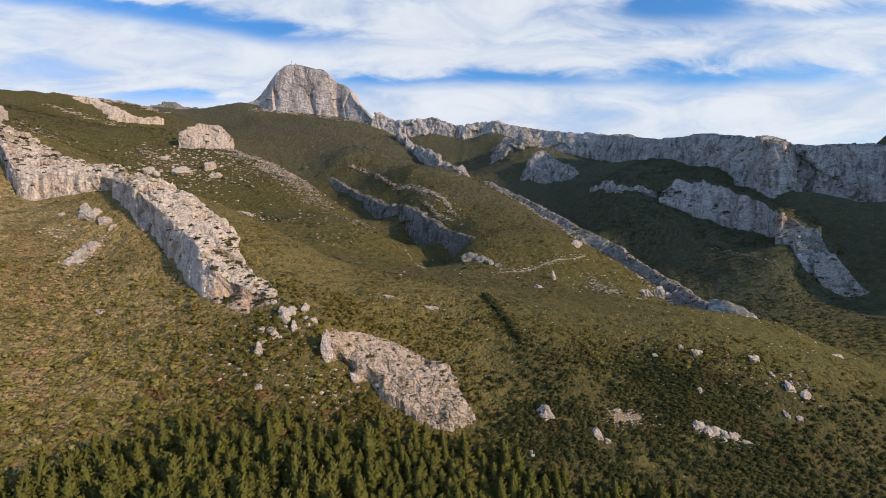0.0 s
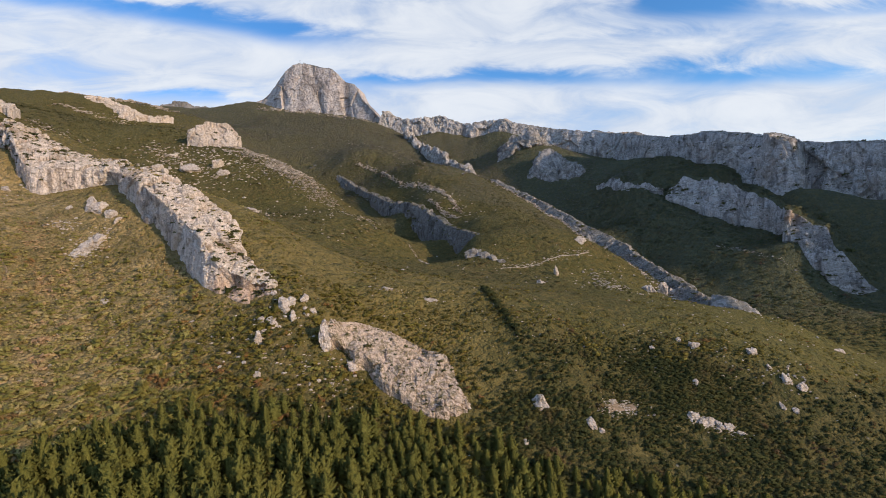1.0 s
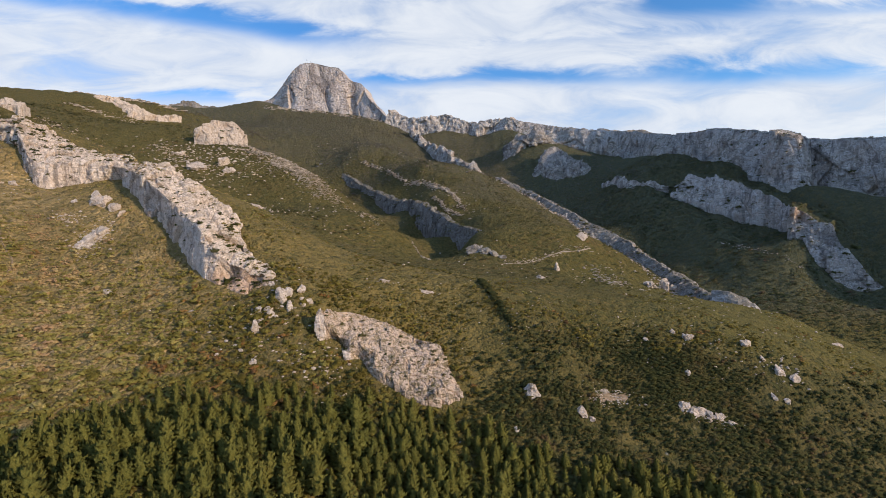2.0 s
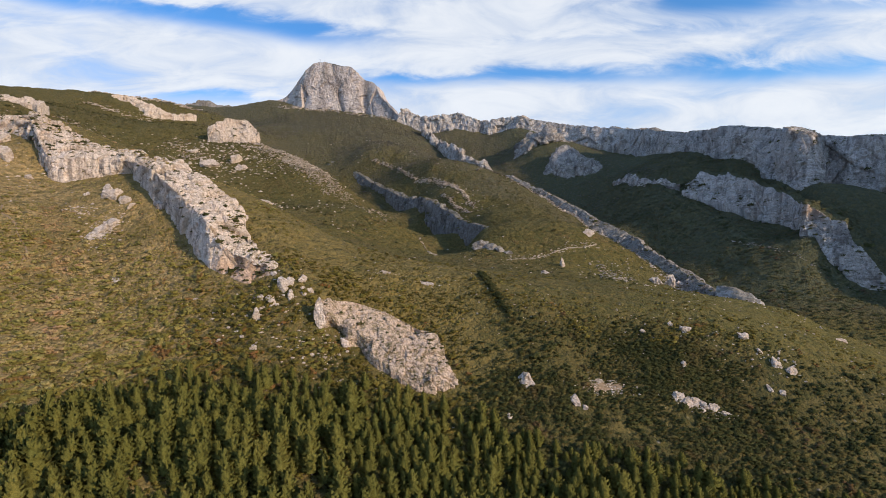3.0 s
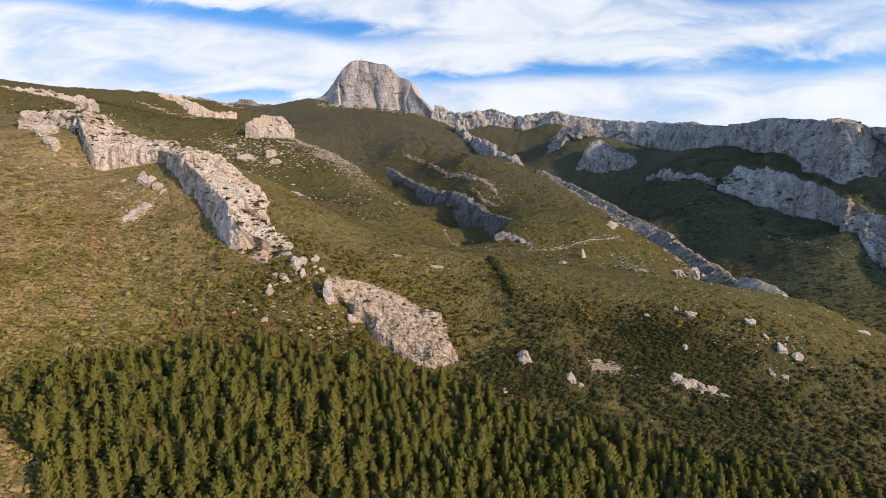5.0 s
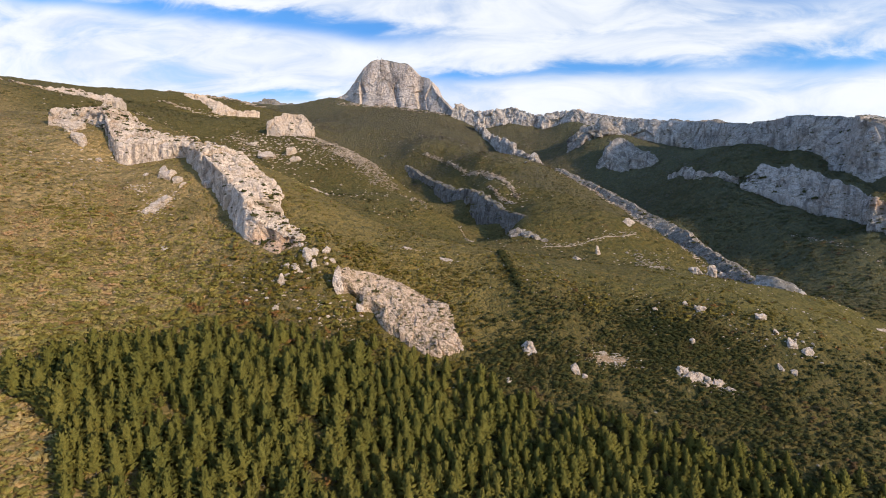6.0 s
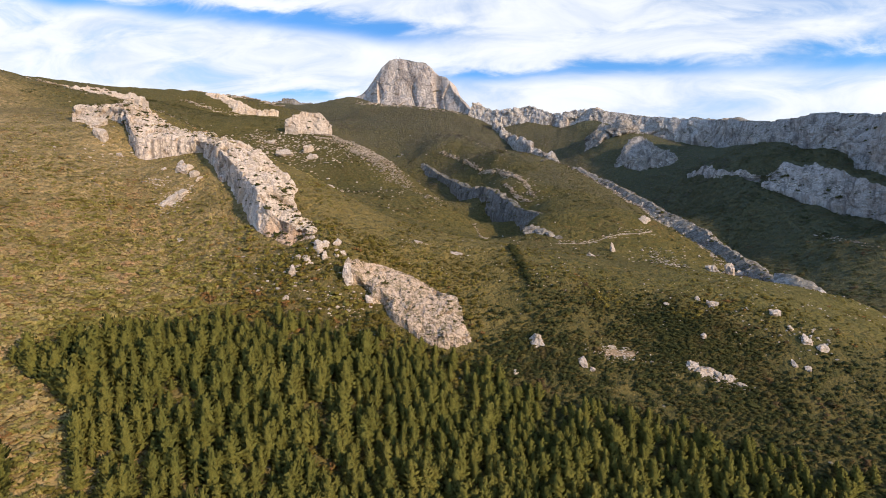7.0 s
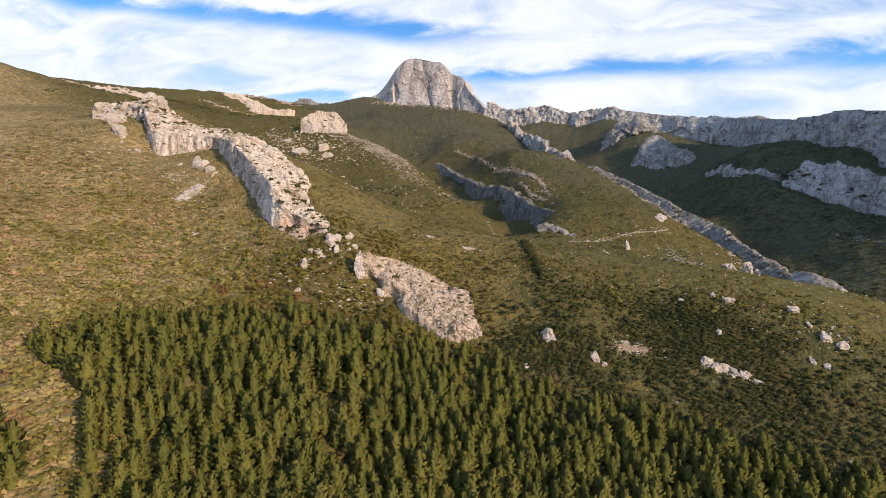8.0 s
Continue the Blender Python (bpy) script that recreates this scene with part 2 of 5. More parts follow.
def leaf_material(name, *tones, cell=0.5, dry=0.0, thin_by=0.38):
    """Foliage in several tones, one to a bush; dry: how far the tones turn to straw and russet on the western slopes,
    where bright glare is put into the colour too.
    """
    m, n = material(name)
    geo = n.add("ShaderNodeNewGeometry")
    info = n.add("ShaderNodeObjectInfo")
    at = geo.outputs["Position"]
    cut = n.add("ShaderNodeSeparateXYZ")
    if cell > 0:
        n.link(n.voronoi(at, cell, "F1", "Color"), cut.inputs[0])
        pick = n.math("ADD", n.math("MULTIPLY", cut.outputs[0], 0.8), n.math("MULTIPLY", geo.outputs["Random Per Island"], 0.2))
    else:
        pick = n.math("FRACT", n.math("ADD", n.math("MULTIPLY", geo.outputs["Random Per Island"], 0.45), info.outputs["Random"]))
    patch = n.step(n.noise(at, 0.045, 4.0, 0.6), 0.3, 0.7)
    pick = n.math("ADD", n.math("MULTIPLY", pick, 0.55), n.math("MULTIPLY", patch, 0.40))
    if dry > 0:
        place = n.add("ShaderNodeSeparateXYZ")
        n.link(at, place.inputs[0])
        lower = n.math("MULTIPLY", n.math("MINIMUM", n.math("SUBTRACT", place.outputs[1], 125.0), 0.0), 0.6)
        pick = n.math("ADD", n.math("SUBTRACT", pick, dry * 0.75), n.math("MULTIPLY", n.step(n.math("ADD", n.math("ADD", place.outputs[0], lower), n.math("MULTIPLY", patch, 50.0)), -20.0, -100.0), dry * 1.15))
    colour = n.ramp(pick, *[((i + 0.5) / len(tones), c) for i, c in enumerate(tones)])
    if dry > 0:
        rust = n.step(n.noise(at, 0.075, 5.0, 0.75, 0.6), 0.575, 0.64)
        colour = n.mix(n.math("MULTIPLY", rust, 0.75), colour, (0.33, 0.140, 0.056))
    fine = n.noise(at, 3.0, 4.0, 0.75)
    colour = n.mix(n.step(fine, 0.36, 0.66), n.mix(1.0, colour, (0.66, 0.69, 0.66), "MULTIPLY"), n.mix(1.0, colour, (1.12, 1.12, 1.08), "MULTIPLY"))
    b = n.surface(colour, 0.85, n.bump(fine, 0.6, 0.3), 0.06)
    thin = n.add("ShaderNodeBsdfTranslucent")
    n.link(colour, thin.inputs[0])
    both = n.add("ShaderNodeMixShader")
    both.inputs[0].default_value = thin_by
    n.link(b.outputs[0], both.inputs[1])
    n.link(thin.outputs[0], both.inputs[2])
    n.link(both.outputs[0], n.tree.nodes["Material Output"].inputs[0])
    return m


def plain_material(name, a, b, scale, rough=0.85):
    m, n = material(name)
    at = n.add("ShaderNodeNewGeometry").outputs["Position"]
    f = n.noise(at, scale, 5.0, 0.65)
    n.surface(n.mix(n.step(f, 0.3, 0.7), a, b), rough, n.bump(f, 0.4, 0.2))
    return m


SCRUB = ground_material()
LIME = rock_material("limestone", (0.62, 0.50, 0.395), (0.28, 0.225, 0.18), (0.53, 0.39, 0.28), soil=0.35)
LIME_LEDGE = rock_material("outcrop_limestone", (0.56, 0.45, 0.35), (0.27, 0.215, 0.165), (0.48, 0.36, 0.26), soil=0.35)
LIME_TOP = rock_material("weathered_limestone", (0.78, 0.63, 0.50), (0.22, 0.17, 0.13), (0.55, 0.41, 0.29), soil=0.4, ledges=0.25)
LIME_FIN = rock_material("stained_limestone", (0.76, 0.62, 0.50), (0.24, 0.19, 0.155), (0.56, 0.41, 0.28), (-78, 188, 84), 15.0, 0.30)
LIME_FAR = rock_material("grey_limestone", (0.57, 0.50, 0.435), (0.25, 0.22, 0.195), (0.52, 0.41, 0.31), None, 1.0, 0.10, 0.35, ledges=0.6)
LIME_PEAK = rock_material("summit_limestone", (0.58, 0.49, 0.42), (0.33, 0.28, 0.25), (0.54, 0.42, 0.335), None, 1.0, 0.03, 0.22)
LIME_SLAB = rock_material("slab_limestone", (0.62, 0.465, 0.34), (0.17, 0.12, 0.085), (0.46, 0.33, 0.225), soil=0.85)
# darker copy of the limestone; the cliff band's shade is put into its colour
LIME_DARK = rock_material("shade_dark_limestone", (0.31, 0.275, 0.24), (0.12, 0.11, 0.10), (0.24, 0.20, 0.16), None, 1.0, 0.14, 0.5, 0.3, 0.5)
LIME_RIB = rock_material("rib_limestone", (0.44, 0.385, 0.335), (0.19, 0.165, 0.145), (0.36, 0.29, 0.23), None, 1.0, 0.14, 0.5, 0.4, 0.5)
# the ochre patch puts the warm sunlight on the prow into the colour
LIME_PROW = rock_material("ochre_limestone", (0.60, 0.53, 0.46), (0.27, 0.24, 0.215), (0.52, 0.41, 0.31), (394, 602, 92), 13.0, 0.10, 0.35, ledges=0.6)
SHRUB = leaf_material("garrigue_shrub", (0.142, 0.108, 0.024), (0.190, 0.142, 0.030), (0.226, 0.172, 0.038), (0.275, 0.228, 0.058), (0.385, 0.300, 0.086), (0.530, 0.380, 0.160), (0.560, 0.330, 0.165), cell=0.28, dry=0.42, thin_by=0.18)
HILL = leaf_material("hillside_shrub", (0.070, 0.074, 0.028), (0.100, 0.098, 0.036), (0.145, 0.126, 0.048), (0.200, 0.158, 0.070), (0.215, 0.140, 0.080), cell=0.2)
VALE = leaf_material("valley_bush", (0.070, 0.082, 0.034), (0.095, 0.104, 0.042), (0.120, 0.118, 0.050), (0.160, 0.120, 0.062), (0.190, 0.110, 0.070), cell=0.12)
WOODS = leaf_material("leafless_thicket", (0.150, 0.134, 0.094), (0.178, 0.150, 0.112), (0.205, 0.166, 0.134), (0.225, 0.176, 0.150), cell=0.06)
BUSH = leaf_material("evergreen_bush", (0.048, 0.052, 0.018), (0.062, 0.063, 0.021), (0.082, 0.078, 0.025), (0.110, 0.089, 0.031), (0.165, 0.090, 0.042), cell=0.25, thin_by=0.15)
TUFT = leaf_material("ledge_bush", (0.085, 0.088, 0.028), (0.115, 0.110, 0.036), (0.150, 0.128, 0.050), (0.200, 0.150, 0.072), cell=0.35)
NEEDLE = leaf_material("pine_needles", (0.101, 0.099, 0.024), (0.129, 0.120, 0.028), (0.156, 0.139, 0.033), (0.190, 0.158, 0.040), cell=0.0, thin_by=0.12)
BARK = plain_material("bark", (0.10, 0.075, 0.055), (0.17, 0.13, 0.10), 3.0)
GRAVEL = plain_material("pale_track", (0.22, 0.16, 0.10), (0.38, 0.30, 0.215), 0.35)
EARTH = plain_material("bare_earth", (0.11, 0.080, 0.038), (0.29, 0.195, 0.12), 0.9)
STEEL = plain_material("galvanised_steel", (0.35, 0.36, 0.37), (0.45, 0.46, 0.47), 2.0, 0.5)
CONCRETE = plain_material("weathered_concrete", (0.42, 0.41, 0.39), (0.55, 0.53, 0.50), 1.0)


# ---- helpers for meshes ----
def mesh(name, verts, faces, mat, smooth=False, normals=None):
    me = bpy.data.meshes.new(name)
    me.from_pydata(np.asarray(verts, dtype=float).tolist(), [], np.asarray(faces).tolist() if not isinstance(faces, list) else faces)
    me.materials.append(mat)
    if smooth:
        me.polygons.foreach_set("use_smooth", [True] * len(me.polygons))
    me.update()
    if normals is not None:
        me.normals_split_custom_set_from_vertices(np.asarray(normals).tolist())
    return me


def grid_faces(nu, nv, wrap=False):
    i = np.arange(nu if wrap else nu - 1)[:, None]
    j = np.arange(nv - 1)[None, :]
    a = i * nv + j
    b = ((i + 1) % nu) * nv + j
    return np.stack([a, b, b + 1, a + 1], -1).reshape(-1, 4)


def part(name, me, parent, label=""):
    ob = new(name, me)
    ob.parent = parent
    return tagged(ob, label) if label else ob


# ---- the lie of the land: heights along its main lines, from near to far ----
LOWER_SLOPE = [(-200, 0, 66), (-100, 10, 22), (0, 40, -28), (110, 60, -42), (220, 80, -48), (-160, 110, 78), (-100, 123, 56), (-69, 88, 37),
               (-27, 126, 30), (11, 151, 26), (67, 157, 16), (98, 172, 19), (150, 165, 5), (200, 190, 2)]
MIDDLE_SLOPE = [(-211, 229, 139), (-150, 180, 89), (-128, 184, 85), (-86, 144, 57), (-60, 155, 58), (-65, 168, 67), (-148, 210, 107), (-187, 199, 119),
                (22, 185, 47), (47, 184, 41), (60, 181, 32), (85, 174, 24), (32, 169, 35), (47, 165, 28), (-24, 163, 45), (-44, 169, 60)]
BROW = [(-59, 226, 91), (-41, 218, 80), (-26, 219, 77), (-6, 219, 69), (22, 222, 67), (40, 205, 57), (64, 211, 49), (84, 199, 40.5),
        (100, 205, 40.5), (122, 204, 37), (197, 265, 19.5), (197, 313, 30.5), (-16, 194, 57), (0, 180, 46)]
FIN_FOOT = [(-225, 262, 165), (-240, 267, 171), (-217, 255, 153), (-204, 246, 140), (-167, 241, 134), (-142, 231, 125), (-125, 219, 112), (-108, 203, 94), (-90, 188, 84), (-74, 186, 78), (-62, 182, 77),
            (-264, 268, 174)]
FIN_BACK = [(-253, 306, 192), (-225, 306, 175), (-196, 296, 164), (-152, 270, 143), (-128, 258, 134), (-100, 242, 117), (-80, 226, 104), (-60, 191, 83),
            (-290, 320, 200)]
SECOND_SPUR = [(-61, 427, 95), (-22, 480, 74), (-218, 557, 155), (-291, 651, 222), (-237, 720, 240), (-179, 640, 200), (-141, 600, 160), (-84, 520, 131),
               (-44, 480, 103), (-345, 748, 278), (-310, 760, 274), (-150, 400, 128), (-240, 420, 178), (-60, 300, 93), (60, 300, 62)]
THIRD_SPUR = [(-306, 1084, 288), (-247, 1013, 246), (-198, 952, 206), (-152, 884, 180), (16, 442, 84), (62, 425, 73), (77, 377, 60), (108, 405, 57), (122, 454, 80), (115, 467, 92), (22, 494, 100), (60, 724, 154),
              (14, 745, 164), (-46, 676, 100), (-112, 806, 148), (-55, 896, 234), (8, 530, 78), (-183, 945, 208), (-200, 1158, 342),
              (-262, 1142, 322), (-160, 1008, 257), (-74, 858, 191), (-36, 764, 169), (-6, 724, 159), (32, 582, 117), (52, 522, 104), (-200, 1060, 300), (-120, 930, 225)]
RIB_LINE = [(107, 932, 184), (144, 837, 142), (170, 737, 105), (192, 647, 71), (190, 539, 53), (187, 453, 39), (173, 345, 35), (120, 760, 138),
            (140, 620, 95), (150, 520, 75), (160, 420, 45)]
VALLEY = [(242, 690, 38), (238, 560, 12), (245, 450, 4), (203, 860, 96), (185, 1000, 158), (100, 1150, 222), (65, 1300, 286), (308, 480, 5), (270, 340, -10), (340, 360, -20),
          (430, 430, -4), (348, 611, 54), (342, 674, 82), (340, 734, 100), (366, 724, 98), (386, 676, 76), (390, 640, 64), (300, 890, 165), (259, 1108, 230), (196, 1252, 326), (404, 545, 8), (390, 590, 60), (322, 800, 134), (346, 772, 120)]
SHELF = [(400, 800, 166), (420, 720, 132), (430, 650, 112), (370, 880, 190), (445, 690, 124), (500, 690, 116), (530, 640, 98), (424, 1020, 230),
         (402, 1150, 250), (325, 1340, 312), (250, 1400, 352), (151, 1450, 404), (480, 560, 70)]
CLIFF_HEEL = [(-150, 1600, 470), (-105, 1588, 448), (-14, 1568, 444), (77, 1540, 412), (152, 1505, 412), (157, 1475, 408), (259, 1425, 358), (336, 1365, 318), (403, 1295, 286), (425, 1190, 256), (439, 1045, 236), (444, 955, 216), (446, 895, 192),
              (468, 795, 156), (451, 718, 132), (505, 735, 134), (540, 690, 112), (560, 655, 104), (366, 838, 148), (390, 788, 120), (404, 718, 96), (411, 652, 76), (401, 612, 66), (418, 562, 20)]
HIGH_RIDGE = [(-105, 1640, 470), (-14, 1620, 470), (77, 1590, 436), (210, 1530, 415), (295, 1475, 385), (375, 1415, 352), (450, 1335, 322),
              (480, 1225, 298), (495, 1070, 254), (505, 925, 224), (535, 825, 198), (520, 765, 182), (575, 765, 176), (605, 720, 162), (625, 665, 150), (760, 1000, 165), (620, 925, 205), (690, 840, 178)]
PEAK_SKIRT = [(-690, 1800, 672), (-620, 1770, 645), (-560, 1722, 612), (-449, 1705, 586), (-344, 1690, 560), (-265, 1660, 532), (-200, 1622, 503), (-350, 1350, 430), (-197, 1800, 548), (-500, 1900, 640),
              (-450, 1300, 420), (-550, 1500, 500)]
LEFT_HILLS = [(-294, 285, 185), (-354, 300, 205), (-441, 330, 225), (-561, 420, 310), (-552, 460, 308), (-616, 600, 344), (-749, 800, 412), (-925, 1150, 536),
              (-834, 1150, 529), (-765, 1200, 523), (-690, 1200, 503), (-620, 1180, 470), (-633, 1010, 398), (-420, 900, 330), (-450, 600, 262), (-480, 1100, 370), (-556, 552, 314), (-525, 562, 309), (-491, 568, 299)]
FAR_LEFT = [(-1033, 1900, 722), (-919, 2000, 705), (-821, 1960, 700), (-720, 1880, 690), (-1300, 2300, 650), (-850, 2500, 600), (-800, 1600, 520), (-1200, 1000, 560), (-1000, 500, 420)]
# holds unseen eastern heights, raised to throw shade over the valley
BEYOND = [(-100, 2000, 400), (-460, 2150, 600), (500, 1700, 240), (750, 1300, 150), (730, 720, 255), (650, 590, 210), (760, 570, 290), (745, 480, 215), (820, 350, 90), (1030, 740, 520), (900, 230, 20), (700, 180, -30), (1200, 600, 0), (1500, 2000, 60),
          (0, 3200, 250), (-2500, 1500, 500), (-800, 0, 300), (-300, -300, 60), (300, -300, -120), (2500, -1000, -150), (-1500, -1500, 100), (1000, -2500, -150),
          (3200, 3000, 0), (-3000, 3500, 300)]
nodes = np.array(LOWER_SLOPE + MIDDLE_SLOPE + BROW + FIN_FOOT + FIN_BACK + SECOND_SPUR + THIRD_SPUR + RIB_LINE + VALLEY + SHELF + CLIFF_HEEL + HIGH_RIDGE
                 + PEAK_SKIRT + LEFT_HILLS + FAR_LEFT + BEYOND, dtype=float)


def kernel(r2):
    return 0.5 * r2 * np.log(r2 + 1e-12)


def spline(points, stiff):
    """A thin plate laid through the heights of the given points."""
    k = len(points)
    p = points[:, :2] / 1000
    a = np.zeros((k + 3, k + 3))
    a[:k, :k] = kernel(((p[:, None] - p[None]) ** 2).sum(-1)) + np.eye(k) * stiff
    a[:k, k], a[:k, k + 1:] = 1, p
    a[k:, :k] = a[:k, k:].T
    b = np.zeros(k + 3)
    b[:k] = points[:, 2]
    return np.linalg.solve(a, b)


plate = spline(nodes, 2e-5)


def lie(x, y):
    """The smooth height of the land."""
    x, y = np.asarray(x, float).ravel() / 1000, np.asarray(y, float).ravel() / 1000
    out = np.empty(len(x))
    px, py = nodes[:, 0] / 1000, nodes[:, 1] / 1000
    for i in range(0, len(x), 20000):
        s = slice(i, i + 20000)
        r2 = (x[s, None] - px) ** 2 + (y[s, None] - py) ** 2
        out[s] = kernel(r2) @ plate[:-3] + plate[-3] + plate[-2] * x[s] + plate[-1] * y[s]
    return out


def rough(x, y):
    """Hummocks, runnels and ledges on the land, coarser on the far mountains."""
    x, y = np.asarray(x, float).ravel(), np.asarray(y, float).ravel()
    far = np.clip((np.hypot(x, y) - 260) / 900, 0, 1)
    small = np.array([noise.fractal((a * 0.045, b * 0.045, 3.1), 0.9, 2.1, 4) for a, b in zip(x, y)])
    large = np.array([noise.ridged_multi_fractal((a * 0.006 + b * 0.003, b * 0.004, 7.7), 0.9, 2.0, 5, 0.9, 2.0) for a, b in zip(x, y)]) - 1.1
    return small * (0.9 + 2.0 * far) + (large - 0.15) * far * 5.0


def ground(x, y):
    return lie(x, y) + rough(x, y)


# ---- the ground: one sheet out to the horizon, its mesh coarser outwards ----
wide = np.radians(np.concatenate([np.linspace(-58, 58, 520), np.linspace(58, 302, 90)[1:-1]]))
reach = np.geomspace(20, 4600, 310)
gx = 20 + np.sin(wide)[:, None] * reach[None]
gy = -8 + np.cos(wide)[:, None] * reach[None]
gz = ground(gx, gy)
faces = grid_faces(len(wide), len(reach), True).tolist()
faces.append([i * len(reach) for i in range(len(wide))][::-1])
sheet = new("ground", mesh("ground", np.stack([gx.ravel(), gy.ravel(), gz], -1), faces, SCRUB, True))
tagged(sheet, "mountainside of olive-brown garrigue scrub and dry grass", "ground", kind="structure")


# ---- rock walls: a foot, a lip and a back edge, swept and broken up ----
def along(points, s):
    """A smooth curve through the points, at s from 0 to 1."""
    p = np.array(points, float)
    t = s * (len(p) - 1)
    i = np.clip(t.astype(int), 0, len(p) - 2)
    f = (t - i)[:, None]
    p0, p1, p2, p3 = p[np.maximum(i - 1, 0)], p[i], p[i + 1], p[np.minimum(i + 2, len(p) - 1)]
    return 0.5 * (2 * p1 + (p2 - p0) * f + (2 * p0 - 5 * p1 + 4 * p2 - p3) * f ** 2 + (3 * p1 - p0 - 3 * p2 + p3) * f ** 3)


def facets(p, size, seed, squash=(1.0, 1.0, 1.0)):
    """Broken rock: for each point the height of its block's tilted face, about -1 to 1, and how far it lies from the nearest joint."""
    q = p / size * np.array(squash)
    base = np.floor(q)
    best, second, value = np.full(len(q), 9.0), np.full(len(q), 9.0), np.zeros(len(q))
    for off in itertools.product((-1, 0, 1), repeat=3):
        cell = base + off
        key = cell @ np.array([12.9898, 78.233, 37.719]) + seed
        h = [np.abs(np.sin(key * k) * 43758.5453) % 1.0 for k in (1.0, 1.37, 1.91, 2.43, 3.17)]
        away = q - cell - np.stack(h[:3], -1)
        d = np.sqrt((away ** 2).sum(1))
        face = (h[3] - 0.5) * 1.2 + (away * np.stack([h[4] - 0.5, h[0] - 0.5, h[1] - 0.5], -1)).sum(1) * 1.8
        first = d < best
        second = np.where(first, best, np.minimum(second, d))
        value = np.where(first, face, value)
        best = np.where(first, d, best)
    return value, second - best


def rock_wall(name, foot, lip, back, mat, label, big, crag, flute, cols, rows=(34, 26), root=6.0, bulge=0.0, seed=0.0, category="rock", top=None, hollows=(), broken=0.0, block=(0.0, 10.0), crown=1.0, calm=1.0):
    """big, crag and flute: metres and wavelength of the swells, the broken ledges and the upright grooves. hollows: caves, as (place, radius, depth). broken: how far gaps cut down the crest. block: metres and size of the blocks that joints split the rock into. crown: how rough the crest stands; calm: how rough the face is."""
    s = np.linspace(0, 1, cols)
    F, L, K = along(foot, s), along(lip, s), along(back, s)
    if broken > 0:
        for i in range(cols):
            gap_at = noise.fractal((L[i, 0] / 60 + seed, L[i, 1] / 60, 0.0), 0.9, 2.2, 4)
            keep_up = 1.0 - broken * min(1.0, max(0.0, 0.45 - gap_at * 1.6))
            drop = (F[i] - L[i]) * (1 - keep_up)
            L[i] += drop
            K[i, 2] += drop[2] * 0.9
    # both ends run out into the ground
    shut = np.sqrt(np.clip(np.minimum(s, 1 - s) / 0.025, 0, 1))[:, None]
    L, K = F + (L - F) * (0.02 + 0.98 * shut), F + (K - F) * (0.03 + 0.97 * shut)
    side = np.cross(L - F, np.gradient(L, axis=0))
    side /= np.linalg.norm(side, axis=1)[:, None] + 1e-9
    if side[:, 1].mean() > 0:
        side = -side
    strips = [F + np.array([0, 0, -root])]
    for v in np.linspace(0, 1, rows[0]):
        strips.append(F + (L - F) * v + side * bulge * math.sin(v * math.pi))
    for v in np.linspace(0, 1, rows[1])[1:]:
        strips.append(L + (K - L) * v + np.array([0, 0, 0.05]) * math.sin(v * math.pi) * np.linalg.norm(K - L, axis=1)[:, None])
    strips.append(K + np.array([0, 0, -root * 2]))
    P = np.stack(strips, 1)
    N = np.cross(np.gradient(P, axis=0), np.gradient(P, axis=1))
    N /= np.linalg.norm(N, axis=2)[..., None] + 1e-9
    if (N[:, 2:rows[0]] * side[:, None]).sum(-1).mean() < 0:
        N = -N
    flat, nn = P.reshape(-1, 3), N.reshape(-1, 3)
    b, c, f = 1 / big[1], 1 / crag[1], 1 / flute[1]
    push = np.empty(len(flat))
    deep = len(strips)
    for i, (x, y, z) in enumerate(flat):
        v = (i % deep - 1) / (rows[0] - 1)
        swell = noise.fractal((x * b + seed, y * b, z * b), 0.9, 2.0, 3)
        ledge = noise.ridged_multi_fractal((x * c, y * c + seed, z * c * 1.6), 0.7, 2.2, 5, 0.95, 2.0) - 1.2
        groove = noise.fractal((x * f, y * f, z * f * 0.15 + seed), 0.8, 2.0, 4)
        upright = 1.0 - 0.8 * abs(nn[i][2])
        on_face = 0.3 + 0.7 * math.sin(max(0.0, v) * math.pi) if v < 1 else 0.3
        push[i] = swell * big[0] - ledge * crag[0] * (0.55 if v < 0.97 else 1.0) + (abs(groove) * 2 - 0.5) * flute[0] * upright * on_face
    if block[0] > 0:
        for size, share, squash in ((block[1], 1.0, (1, 1, 0.55)), (block[1] * 0.4, 0.30, (1, 1, 1.2)), (block[1] * 0.16, 0.12, (1, 1, 1.6))):
            value, joint = facets(flat, size, seed + size, squash)
            push += block[0] * share * (value - (0.4 if size < 16 else 0.12) * np.exp(-(joint / 0.07) ** 2))
    up = ((np.arange(len(flat)) % deep) - 1) / (rows[0] - 1)
    push *= np.interp(up, [0.6, 0.95, 1.1, 3.0], [calm, calm * crown, crown, crown])
    for place, radius, depth in hollows:
        push -= depth * np.exp(-(((flat - np.array(place)) / radius) ** 2).sum(1))
    P = (flat + nn * push[:, None]).reshape(P.shape)
    thing = new(name)
    tagged(thing, label, category)
    cutoff = rows[0] + 1
    part("cliff_face", mesh("cliff_face", P[:, :cutoff].reshape(-1, 3), grid_faces(cols, cutoff), mat, block[0] == 0), thing)
    part("upper_slope", mesh("upper_slope", P[:, cutoff - 1:].reshape(-1, 3), grid_faces(cols, P.shape[1] - cutoff + 1), top or mat, block[0] == 0), thing)
    return thing


